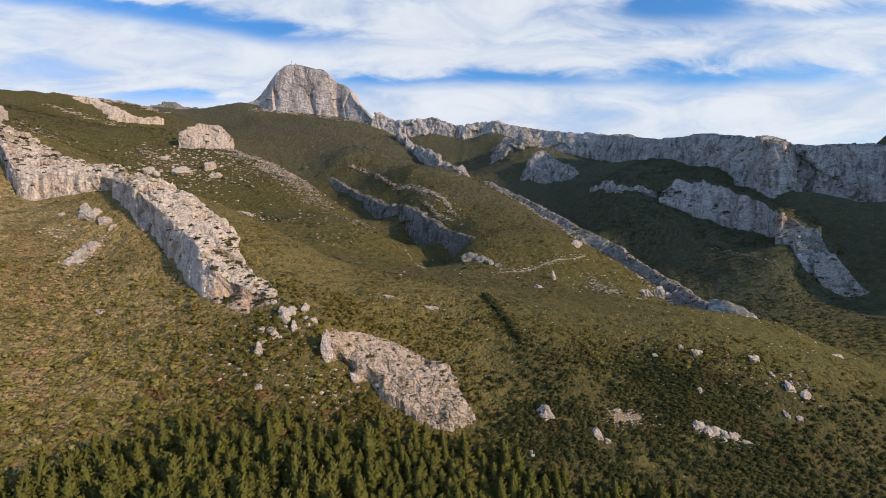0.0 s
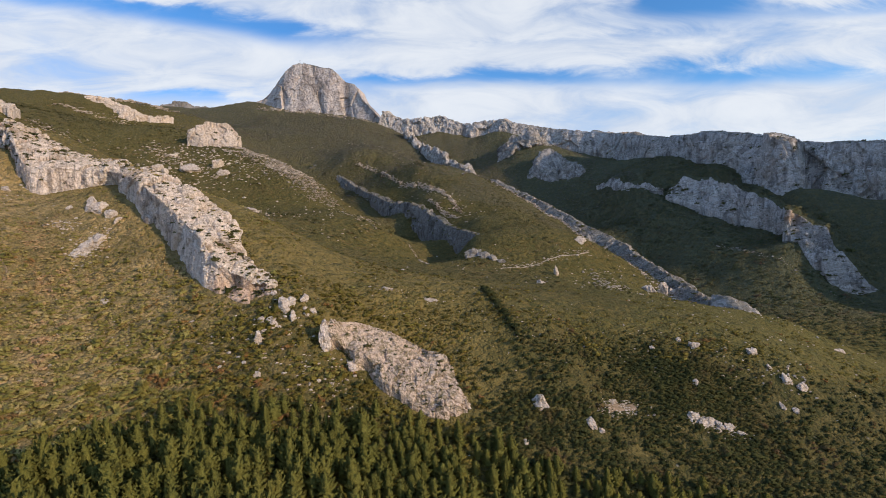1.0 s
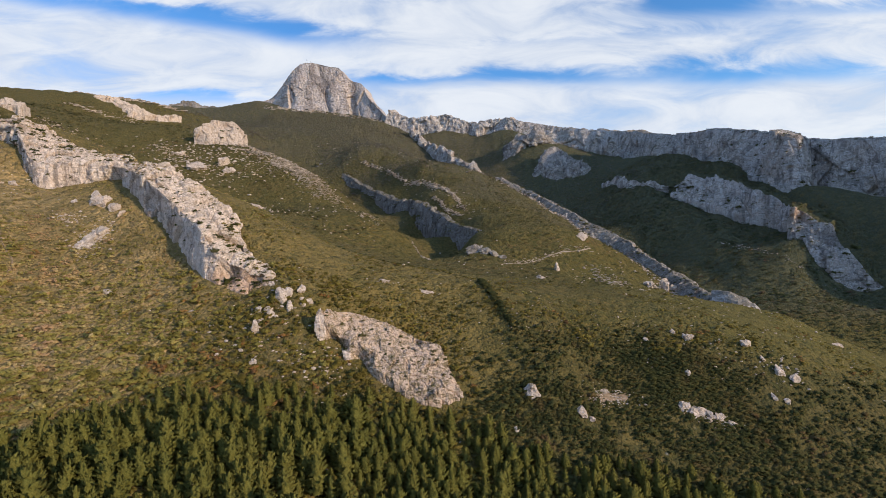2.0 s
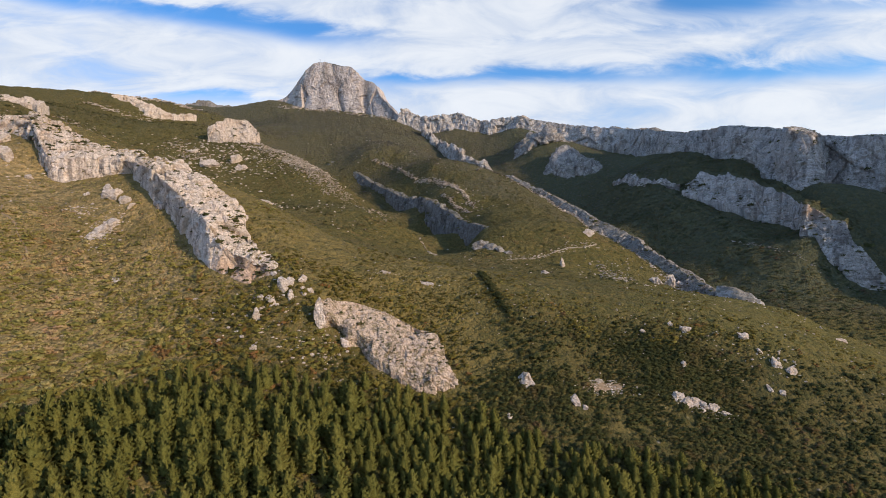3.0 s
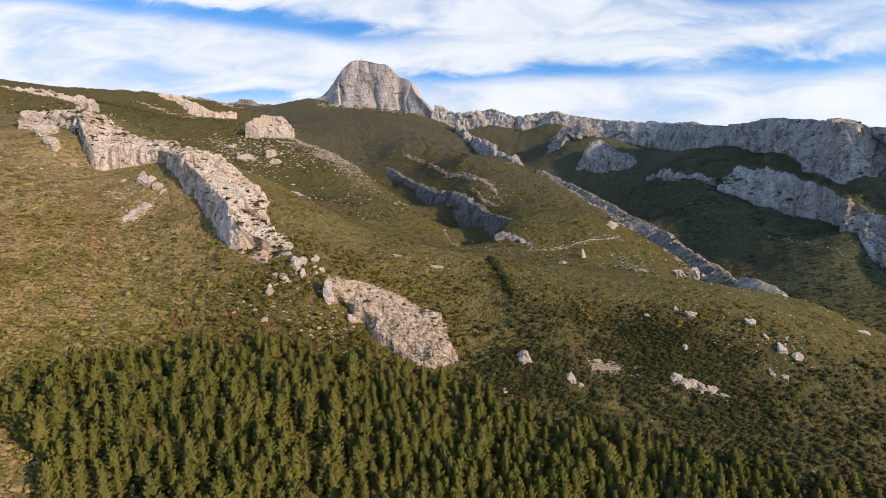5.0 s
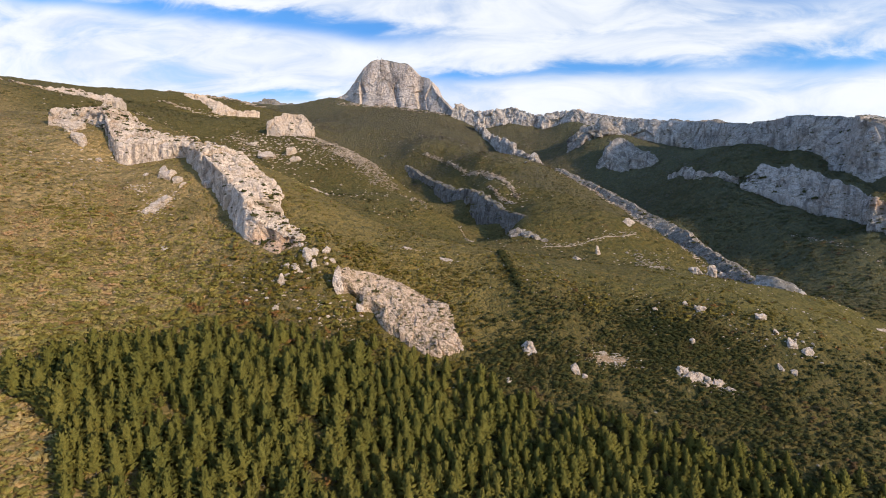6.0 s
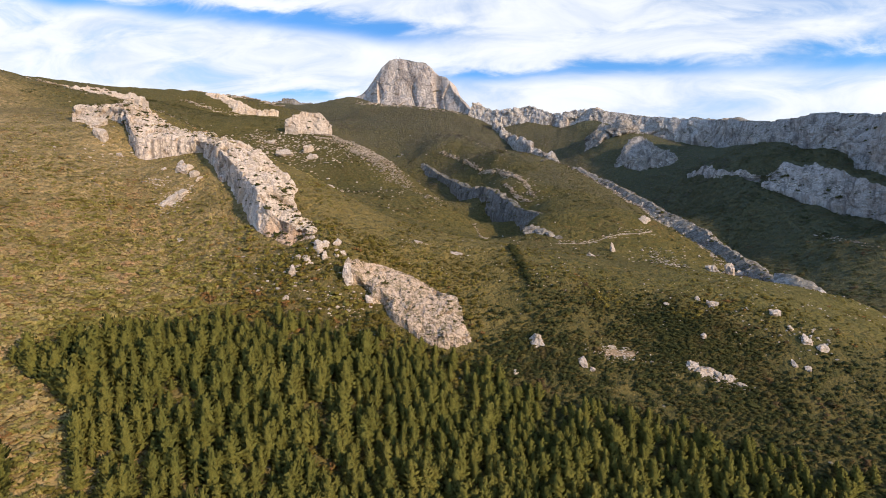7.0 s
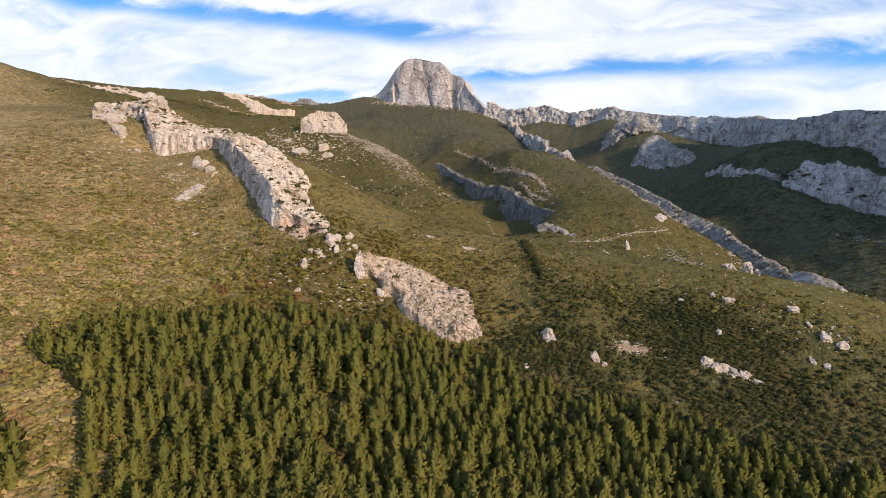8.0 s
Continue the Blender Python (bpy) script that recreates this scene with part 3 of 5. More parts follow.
FIN_A = rock_wall(
    "rock_fin",
    [(-225, 262, 168), (-218, 256, 156), (-206, 248, 141), (-200, 247, 137), (-194, 252, 136), (-184, 256, 138), (-172, 256, 138), (-153, 241, 127), (-137, 228, 119), (-124, 219, 108), (-109, 207, 98), (-95, 193, 91), (-90, 190, 87), (-86, 188, 84), (-78, 187, 81), (-71, 187, 79), (-64, 189, 81)],
    [(-231, 268, 180), (-223, 261, 173), (-210, 251, 157), (-199, 250, 153), (-192, 253, 153), (-183, 256, 152), (-166, 254, 149), (-145, 237, 141), (-132, 226, 133), (-115, 214, 121), (-105, 207, 113), (-95, 197, 106), (-91, 194, 100), (-87, 192, 96), (-81, 191, 92), (-73, 190, 88), (-66, 191, 86)],
    [(-262, 300, 198), (-252, 300, 192), (-241, 300, 188), (-222, 293, 175), (-207, 288, 169), (-190, 282, 162), (-173, 276, 159), (-158, 262, 151), (-140, 250, 145), (-122, 244, 135), (-107, 238, 125), (-92, 230, 111), (-90, 220, 108), (-86, 212, 103), (-80, 207, 97), (-72, 201, 91), (-66, 197, 88)],
    LIME_FIN, "long pale limestone fin with a shaded orange-stained cliff, rising from scrub", (1.1, 20), (0.7, 7.0), (1.3, 8), 800, (56, 64), 10.0, block=(1.9, 9.0), calm=0.55,
    top=LIME_TOP, hollows=[((-170, 254, 139), 7.0, 5.0), ((-82, 189, 88), 4.5, 4.0), ((-72, 188, 85), 4.0, 3.0)], broken=0.06)
FIN_TOP = rock_wall(
    "rock_outcrop",
    [(-279, 273, 180), (-266, 272, 175), (-252, 272, 172), (-240, 270, 172), (-230, 266, 171)],
    [(-286, 282, 192), (-275, 284, 193), (-262, 284, 190), (-249, 281, 189), (-234, 271, 181)],
    [(-288, 292, 198), (-283, 300, 201), (-275, 303, 201), (-264, 300, 198), (-250, 290, 191)],
    LIME, "pale broken limestone outcrop with scrub on its ledges", (1.2, 14), (0.8, 7), (0.6, 8), 240, (34, 34), 8.0, top=LIME_TOP, seed=4.0, block=(1.8, 8.0), broken=0.2)
SLAB_B = rock_wall(
    "rock_slab",
    [(-44, 172, 61), (-39, 171, 59), (-28, 169, 53), (-19, 166, 48), (-11, 164, 41), (-4, 163, 37), (6, 165, 34)],
    [(-43, 172, 75), (-37, 173, 64), (-27, 172, 58), (-17, 170, 52), (-10, 167, 47), (0, 165, 43), (6, 166, 38)],
    [(-39, 178, 72), (-33, 186.5, 68.4), (-22, 190, 63), (-10, 188.5, 56.6), (-1, 184, 54), (3, 175, 45), (6, 169, 39)],
    LIME_SLAB, "tilted pale limestone slab with small caves beside pines", (0.7, 12), (0.45, 4.6), (0.6, 5), 420, (30, 72), 6.0, block=(0.7, 4.5), top=LIME_SLAB, hollows=[((-37, 171, 60), 3.6, 6.0), ((-29, 169, 54), 2.8, 4.5), ((-8, 187, 55), 3.0, 1.5)], seed=9.0, broken=0.25)
BLOCK = rock_wall(
    "rock_block",
    [(-372, 752, 272), (-374, 735, 272), (-340, 738, 269), (-310, 745, 266), (-303, 762, 272)],
    [(-369, 754, 299), (-370, 738, 297), (-340, 742, 283), (-311, 750, 277), (-304, 764, 289)],
    [(-358, 764, 310), (-350, 757, 315), (-338, 764, 313), (-322, 768, 311), (-308, 768, 293)],
    LIME, "large smooth pale limestone block on a scrub slope", (1.6, 26), (1.0, 9), (0.8, 9), 240, (34, 38), 10.0, seed=2.0, broken=0.3, block=(2.6, 14.0))
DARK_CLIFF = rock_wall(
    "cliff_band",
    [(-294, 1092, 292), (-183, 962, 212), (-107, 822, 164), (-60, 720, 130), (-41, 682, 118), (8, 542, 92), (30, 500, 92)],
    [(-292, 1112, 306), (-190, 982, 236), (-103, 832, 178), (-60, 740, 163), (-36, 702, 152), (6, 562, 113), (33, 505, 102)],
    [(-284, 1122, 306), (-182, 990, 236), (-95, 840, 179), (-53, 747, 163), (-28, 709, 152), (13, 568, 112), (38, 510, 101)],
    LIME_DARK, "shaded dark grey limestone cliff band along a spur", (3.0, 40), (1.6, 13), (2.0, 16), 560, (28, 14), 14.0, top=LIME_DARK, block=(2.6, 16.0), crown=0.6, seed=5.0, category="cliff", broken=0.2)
RIB = rock_wall(
    "rock_rib",
    [(76, 980, 207), (111, 880, 160), (135, 820, 135), (158, 720, 101), (178, 620, 67), (181, 530, 50), (181, 470, 42), (173, 390, 34), (166, 340, 33)],
    [(78, 990, 219), (125, 900, 177), (148, 840, 154), (175, 740, 117), (203, 650, 84), (198, 540, 64), (198, 480, 51), (186, 400, 41), (173, 345, 38)],
    [(92, 994, 214), (140, 905, 168), (163, 845, 144), (190, 745, 106), (218, 655, 72), (213, 545, 52), (212, 484, 40), (200, 404, 32), (186, 348, 30)],
    LIME_RIB, "long grey limestone rib running down into a valley", (2.0, 40), (1.6, 11), (1.2, 12), 700, (26, 18), 14.0, seed=6.0, broken=0.12, block=(2.2, 16.0), crown=0.7)
RIB_LUMP = rock_wall(
    "rock_outcrop",
    [(168, 338, 33), (172, 322, 33), (180, 316, 32), (188, 318, 29)],
    [(174, 346, 43), (178, 338, 43), (183, 330, 40), (189, 322, 34)],
    [(182, 352, 40), (188, 346, 39), (192, 336, 36), (194, 328, 30)],
    LIME_FAR, "rounded grey limestone outcrop at the end of a rib", (1.5, 14), (0.8, 7), (0.6, 7), 100, (20, 16), 6.0, seed=7.0)
MID_CLIFF = rock_wall(
    "cliff_band",
    [(333, 800, 138), (352, 775, 124), (380, 730, 104), (397, 690, 84), (402, 640, 69), (380, 602, 66), (391, 592, 64), (388, 562, 26), (402, 546, 8), (430, 522, -6)],
    [(338, 808, 144), (360, 815, 166), (389, 788, 164), (403, 720, 137), (410, 655, 113), (399, 612, 107), (408, 606, 100), (416, 575, 72), (418, 556, 42), (434, 526, 2)],
    [(358, 825, 146), (384, 830, 167), (413, 803, 165), (427, 735, 138), (434, 670, 114), (423, 627, 108), (432, 621, 101), (440, 590, 73), (442, 571, 43), (458, 541, 0)],
    LIME_PROW, "grey limestone cliff in shade with a sunlit ochre prow", (5.0, 70), (1.8, 14), (5.0, 34), 520, (56, 14), 26.0, top=SCRUB, block=(5.0, 30.0), crown=0.5, seed=8.0, category="cliff", broken=0.25)
HIGH_CLIFF = rock_wall(
    "ridge_cliff",
    [(151, 1450, 405), (250, 1400, 354), (325, 1340, 312), (389, 1270, 280), (402, 1150, 250), (424, 1020, 230), (427, 930, 210), (436, 870, 186), (442, 770, 148), (435, 705, 126), (452, 682, 120), (475, 700, 120)],
    [(157, 1480, 442), (259, 1430, 402), (336, 1370, 370), (403, 1300, 340), (425, 1200, 316), (439, 1050, 270), (444, 960, 257), (446, 900, 247), (475, 800, 222), (451, 720, 202), (461, 694, 190), (484, 712, 188)],
    [(170, 1500, 440), (275, 1450, 400), (352, 1390, 368), (425, 1315, 338), (450, 1210, 314), (465, 1060, 268), (470, 970, 255), (475, 908, 245), (500, 812, 220), (490, 735, 200), (490, 720, 192), (500, 730, 190)],
    LIME_FAR, "long pale limestone ridge cliff, mostly in blue shade", (7.0, 90), (2.2, 16), (5.0, 40), 700, (52, 12), 16.0, seed=11.0, category="cliff", broken=0.06, block=(6.0, 36.0), crown=0.35)
HIGH_CLIFF_RIGHT = rock_wall(
    "ridge_cliff",
    [(470, 720, 130), (483, 715, 128), (507, 698, 120), (520, 668, 101), (539, 640, 98), (570, 590, 88)],
    [(480, 748, 192), (502, 740, 192), (525, 715, 185), (545, 685, 176), (561, 660, 168), (600, 600, 155)],
    [(500, 765, 194), (520, 760, 192), (550, 735, 185), (575, 700, 176), (590, 670, 168), (630, 610, 155)],
    LIME_FAR, "pale limestone ridge cliff set back in blue shade", (6.0, 50), (2.0, 14), (4.5, 34), 360, (52, 14), 16.0, seed=13.0, category="cliff", block=(5.0, 30.0), crown=0.35)
PEAK = rock_wall(
    "mountain_peak",
    [(-668, 1800, 655), (-616, 1790, 638), (-536, 1732, 604), (-450, 1722, 580), (-406, 1724, 577), (-389, 1706, 568), (-330, 1704, 552), (-323, 1718, 553), (-288, 1690, 539), (-243, 1672, 523), (-187, 1640, 493)],
    [(-672, 1812, 668), (-617, 1800, 685), (-535, 1775, 753), (-490, 1766, 776), (-441, 1764, 768), (-397, 1756, 751), (-366, 1752, 741), (-326, 1742, 690), (-284, 1726, 663), (-259, 1700, 607), (-188, 1645, 506)],
    [(-662, 1880, 664), (-605, 1870, 675), (-523, 1845, 743), (-478, 1836, 766), (-429, 1834, 758), (-385, 1826, 741), (-354, 1822, 731), (-314, 1812, 680), (-272, 1796, 653), (-247, 1770, 597), (-176, 1715, 496)],
    LIME_PEAK, "massive grey limestone summit dome with smooth sunlit faces", (5.0, 150), (1.0, 30), (3.0, 80), 420, (96, 16), 40.0, seed=3.0, category="mountain", block=(7.0, 75.0), crown=0.6)
SADDLE = rock_wall(
    "rocky_crest",
    [(-205, 1625, 500), (-105, 1590, 450), (-14, 1570, 445), (36, 1555, 425), (77, 1540, 415), (152, 1505, 415), (200, 1470, 405)],
    [(-196, 1642, 552), (-105, 1612, 497), (-14, 1592, 499), (36, 1572, 471), (77, 1562, 452), (152, 1532, 456), (205, 1490, 430)],
    [(-180, 1670, 545), (-95, 1640, 490), (-5, 1620, 492), (46, 1600, 465), (87, 1590, 446), (162, 1560, 450), (215, 1515, 425)],
    LIME_FAR, "jagged grey limestone crest on the skyline", (9.0, 55), (3.0, 26), (4.0, 30), 320, (30, 14), 16.0, seed=15.0, category="cliff", block=(7.0, 32.0))

LEFT_ROCKS = rock_wall(
    "rock_rib",
    [(-768, 1087, 489), (-729, 1080, 471), (-694, 1066, 449), (-665, 1050, 428), (-640, 1058, 424), (-600, 1090, 426)],
    [(-768, 1095, 500), (-729, 1089, 484), (-694, 1078, 466), (-662, 1064, 448), (-636, 1070, 442), (-598, 1098, 438)],
    [(-758, 1110, 500), (-718, 1104, 484), (-682, 1094, 466), (-650, 1082, 448), (-624, 1088, 440), (-588, 1112, 436)],
    LIME, "broken pale limestone rib on a scrub hillside", (4.0, 18), (2.4, 9), (1.0, 10), 240, (20, 14), 10.0, seed=21.0, broken=0.6, block=(3.0, 14.0))


UPPER_RIB = rock_wall(
    "rock_rib",
    [(-128, 1555, 440), (-78, 1395, 362), (-40, 1296, 322), (10, 1126, 258), (52, 996, 210)],
    [(-120, 1562, 472), (-70, 1402, 390), (-32, 1302, 350), (18, 1132, 282), (60, 1002, 228)],
    [(-105, 1570, 456), (-56, 1410, 372), (-18, 1310, 330), (32, 1140, 264), (72, 1008, 214)],
    LIME_FAR, "broken grey limestone rib climbing to the saddle", (7.0, 34), (3.0, 16), (2.0, 16), 340, (18, 12), 12.0, seed=25.0, broken=0.6, block=(5.0, 20.0))


CREST_LEFT = rock_wall(
    "rock_outcrop",
    [(-560, 515, 306), (-540, 528, 306), (-512, 536, 302), (-482, 542, 294), (-464, 544, 290)],
    [(-569, 530, 321), (-550, 545, 321), (-522, 554, 317), (-491, 560, 308), (-473, 560, 302)],
    [(-575, 545, 318), (-556, 560, 318), (-528, 568, 314), (-497, 574, 305), (-479, 574, 300)],
    LIME, "pale bare limestone crest on the shoulder of the hill", (2.0, 18), (1.6, 9), (1.0, 10), 200, (20, 14), 10.0, seed=31.0, broken=0.5, block=(2.4, 12.0))


LOW_BAND = rock_wall(
    "cliff_band",
    [(276, 972, 178), (286, 950, 173), (297, 892, 162), (322, 856, 153), (342, 834, 143)],
    [(278, 982, 184), (290, 962, 192), (303, 906, 184), (330, 870, 176), (350, 842, 158)],
    [(292, 996, 182), (306, 976, 190), (322, 920, 184), (350, 880, 176), (368, 850, 160)],
    LIME_PROW, "low grey limestone band in the shaded valley", (3.0, 40), (2.0, 14), (2.0, 20), 200, (20, 10), 14.0, seed=41.0, category="cliff", top=SCRUB, block=(3.5, 20.0), broken=0.5)
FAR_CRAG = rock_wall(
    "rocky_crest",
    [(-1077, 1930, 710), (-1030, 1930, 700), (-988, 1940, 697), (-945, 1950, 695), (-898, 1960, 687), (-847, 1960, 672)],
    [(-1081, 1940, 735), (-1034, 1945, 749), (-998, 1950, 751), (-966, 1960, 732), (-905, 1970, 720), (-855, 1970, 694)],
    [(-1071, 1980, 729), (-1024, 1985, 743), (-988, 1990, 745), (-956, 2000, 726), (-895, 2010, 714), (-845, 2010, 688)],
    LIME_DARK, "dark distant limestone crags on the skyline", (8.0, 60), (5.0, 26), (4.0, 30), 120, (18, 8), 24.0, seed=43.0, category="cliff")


# ---- loose things ----
def ball(level):
    bm = bmesh.new()
    bmesh.ops.create_icosphere(bm, subdivisions=level, radius=1.0)
    bm.verts.ensure_lookup_table()
    verts = np.array([v.co[:] for v in bm.verts])
    faces = np.array([[v.index for v in f.verts] for f in bm.faces])
    bm.free()
    return verts, faces


rng = np.random.default_rng(5)
BALLS = {k: ball(k) for k in (1, 3, 4, 5)}


def boulder(x, y, size, label, mat=LIME, name="boulder", sink=0.3, turn=0.0, seed=0.0, rough_by=0.26, category="rock", planes=10):
    """One weathered, angular rock, as wide, deep and high as size, set into the ground."""
    v, f = BALLS[5 if max(size) > 40 else 4 if max(size) > 7 else 3]
    g = np.random.default_rng(int(abs(seed) * 10) + 3)
    n = g.normal(0, 1, (planes, 3))
    n /= np.linalg.norm(n, axis=1)[:, None]
    d = g.uniform(0.60, 1.0, planes)
    lean_to = np.clip(v @ n.T, 0.08, None)
    r = np.minimum((d / lean_to).min(1), 1.25)
    out = v * r[:, None]
    for i, p in enumerate(out):
        a = noise.fractal((p[0] * 1.4 + seed, p[1] * 1.4, p[2] * 1.4), 0.7, 2.1, 5)
        c = noise.ridged_multi_fractal((p[0] * 2.6, p[1] * 2.6 + seed, p[2] * 2.6), 0.8, 2.1, 5, 0.9, 2.0) - 1.2
        out[i] = p * (1 + a * rough_by - c * rough_by * 0.45)
    out = out * np.array(size) / 2
    ca, sa = math.cos(turn), math.sin(turn)
    out = np.stack([out[:, 0] * ca - out[:, 1] * sa, out[:, 0] * sa + out[:, 1] * ca, out[:, 2]], -1)
    # lean with the slope
    e = 4.0
    h = lie([x, x + e, x], [y, y, y + e])
    out[:, 2] += (out[:, 0] * (h[1] - h[0]) + out[:, 1] * (h[2] - h[0])) / e * 0.8
    z = float(ground([x], [y])[0]) + size[2] * (0.5 - sink)
    ob = new(name, mesh(name, out, f, mat))
    ob.location = (x, y, z)
    return tagged(ob, label, category)


def clump(spikes, seed):
    """A bush as a dome of short leafy spikes."""
    g = np.random.default_rng(seed)
    v, f = [], []
    for k in range(spikes):
        a, h = k * 2.4 + g.normal(0, 0.3), math.sqrt((k + 0.5) / spikes)
        tip = np.array([math.cos(a) * h, math.sin(a) * h, 1.05 - h * 0.75]) + g.normal(0, 0.12, 3)
        at = np.array([math.cos(a) * h * 0.62, math.sin(a) * h * 0.62, 0.30 * (1 - h)]) + g.normal(0, 0.08, 3)
        tip /= np.linalg.norm(tip)
        p = np.cross(tip, [0.2, 0.5, 0.8])
        p /= np.linalg.norm(p)
        q = np.cross(tip, p)
        n0, r, l = len(v), g.uniform(0.30, 0.42) * (9 / max(9, spikes)) ** 0.4, g.uniform(0.36, 0.58) * (9 / max(9, spikes)) ** 0.4
        for vx, vy, vz in ((1, 0, -0.3), (-0.5, 0.87, -0.4), (-0.5, -0.87, -0.25), (0.1, 0.0, 1.0)):
            v.append(at + p * vx * r + q * vy * r + tip * vz * l)
        f.extend([[n0 + i for i in t] for t in ((0, 1, 3), (1, 2, 3), (2, 0, 3))])
    return np.array(v), np.array(f)


def scatter(name, xs, ys, radius, squash, mat, label, category, level=1, sink=0.25, jag=0.28, z=None, kinds=6, spikes=0, stretch=1.0, heading=None, deep=0.9):
    """Many small lumps or leafy clumps in one object: positions, radii and how flat they are."""
    if spikes:
        made = [clump(spikes, 70 + k) for k in range(kinds)]
        shapes, f0 = [m[0] for m in made], made[0][1]
    else:
        v0, f0 = BALLS[level]
        boxy = v0 / np.abs(v0).max(1)[:, None] ** 0.6
        shapes = [boxy * (1 + rng.normal(0, jag, (len(v0), 1))) for _ in range(kinds)]
    count, each = len(xs), len(shapes[0])
    z = ground(xs, ys) if z is None else z
    turn = rng.uniform(0, 2 * math.pi, count) if heading is None else heading + rng.normal(0, 0.3, count)
    base = np.array(shapes)[rng.integers(0, kinds, count)]
    wide_x, wide_y = radius * stretch * rng.uniform(0.7, 1.4, count), radius * rng.uniform(0.8, 1.25, count)
    tall = radius * squash * rng.uniform(0.75, 1.3, count)
    bx, by, bz = base[..., 0] * wide_x[:, None], base[..., 1] * wide_y[:, None], base[..., 2] * tall[:, None]
    c, s = np.cos(turn)[:, None], np.sin(turn)[:, None]
    P = np.stack([bx * c - by * s + xs[:, None], bx * s + by * c + ys[:, None], bz + (z + tall * (1 - 2 * sink))[:, None]], -1)
    faces = (f0[None] + (np.arange(count) * each)[:, None, None]).reshape(-1, 3)
    normals = None
    if spikes:
        normals = P - np.stack([xs, ys, z - radius * deep], -1)[:, None]
        normals = (normals / np.linalg.norm(normals, axis=2)[..., None]).reshape(-1, 3)
    ob = new(name, mesh(name, P.reshape(-1, 3), faces, mat, bool(spikes), normals))
    return tagged(ob, label, category, kind="stuff")


def patch(x, y, scale, seed):
    return np.array([noise.fractal((a * scale, b * scale, seed), 0.9, 2.0, 3) for a, b in zip(x, y)])


# ---- rocks one can tell apart ----
for x, y, size, turn in [(-59, 182, (5, 4, 4.6), 0.3), (-55, 179, (3.2, 2.4, 3), 1.3), (-53, 188, (3.4, 2.6, 2.4), 1.0), (-49, 185, (2.4, 1.8, 2), 0.2), (-62, 177, (3, 2.4, 2), 0.6), (-57, 185, (3.6, 2.8, 2.6), 0.9), (-51, 182, (1.8, 1.5, 1.4), 0.5), (30, 171, (5.2, 4.4, 5.4), 0.2), (46, 166, (3.6, 3, 2.8), 0.6), (49, 165, (2.2, 1.8, 1.5), 0.1), (82, 403, (4, 4, 9), 0.0),
                         (117, 459, (8, 5, 6), 0.4), (100, 208, (4.2, 3, 3.4), 0.2), (122, 206, (5, 3, 3), 0.5), (127, 194, (5.2, 3.5, 2.6), 1.0), (131, 191, (4.6, 3, 2.4), 0.3),
                         (91, 189, (2.4, 2, 2), 0.0), (82, 206, (2.2, 2, 1.8), 0.7), (122, 181, (2.5, 2, 1.8), 0.2), (118, 182, (3, 2.2, 1.6), 1.4), (124, 199, (2.2, 2, 1.6), 0.9),
                         (200, 268, (5.2, 3, 2.6), 0.3), (95, 212, (2.2, 2, 1.8), 0.1), (-64, 168, (3.2, 2.6, 4), 0.4), (-60, 155, (2.2, 2, 2.2), 0.4), (-61, 175, (2.8, 2.4, 2.4), 0.8),
                         (-66, 177, (2.4, 2, 2), 0.2), (23, 158, (1.8, 1.5, 1.6), 0.2), (-128, 184, (2.8, 2, 1.8), 0.1), (-151, 227, (5, 3, 4), 0.3), (-146, 224, (3, 2, 3), 0.9), (-164, 234, (5, 3, 5), 0.2), (-158, 232, (4, 3, 4), 1.1), (-172, 230, (2.8, 2.2, 2.0), 0.5), (-212, 241, (4.7, 3.4, 3.0), 0.2)]:
    boulder(x, y, size, "weathered pale limestone boulder among low scrub", turn=turn, seed=x * 0.37 + y)
for x, y, size, turn in [(-349, 615, (11, 9, 13), 0.2), (-338, 612, (7, 6, 10), 0.5), (-320, 634, (18, 12, 10), 0.1), (-295, 657, (12, 10, 15), 0.4), (-279, 638, (15, 10, 7), 0.9),
                         (-360, 674, (12, 9, 6), 0.3), (-174, 450, (12, 8, 4), 0.1), (19, 438, (12, 8, 8), 0.4), (28, 433, (9, 6, 6), 0.2), (35, 428, (7, 5, 5), 0.8), (42, 425, (5, 4, 3), 0.1), (-246, 260, (9, 7, 9), 0.6),
                         (-230, 247, (8, 6, 9), 0.3), (63, 361, (6, 4, 3), 0.4), (154, 402, (8, 6, 8), 0.2), (169, 414, (8, 6, 14), 0.9), (178, 420, (7, 5, 8), 0.2)]:
    boulder(x, y, size, "grey limestone crag standing out of scrub", LIME_RIB if 0 < x < 60 and y > 400 else LIME, turn=turn, seed=x * 0.11 + y, name="rock_crag", planes=9)
for x, y, size, turn in [(-160, 230, (9, 5, 4), -0.5), (-151, 209, (7, 6, 3), 0.5), (-149, 213, (6, 5, 3), 0.1), (-153, 206, (4, 4, 2), 0.9), (-7, 221, (5, 2, 1.2), 0.1), (-26, 221, (4, 2, 1.4), 0.4), (57, 179.5, (2.6, 1.4, 0.9), 0.1), (62, 180.5, (3.2, 1.6, 1.0), 0.3),
                         (83, 175.6, (4.4, 2.6, 3.0), 0.1), (86, 174.6, (3.4, 2.4, 2.4), 0.8), (88.5, 175.2, (3.6, 2.6, 2.6), -0.3), (91.5, 174, (3.0, 2.2, 2.0), -0.5), (94.5, 174.2, (3.4, 2.2, 2.0), 0.2), (97.5, 173, (3.0, 1.8, 1.4), -0.2), (90, 172.4, (2.2, 1.6, 1.4), 1.0)]:
    boulder(x, y, size, "low bare limestone ledge flush with the slope", turn=turn, seed=x * 0.21 + y, name="rock_ledge", sink=0.42, rough_by=0.4)
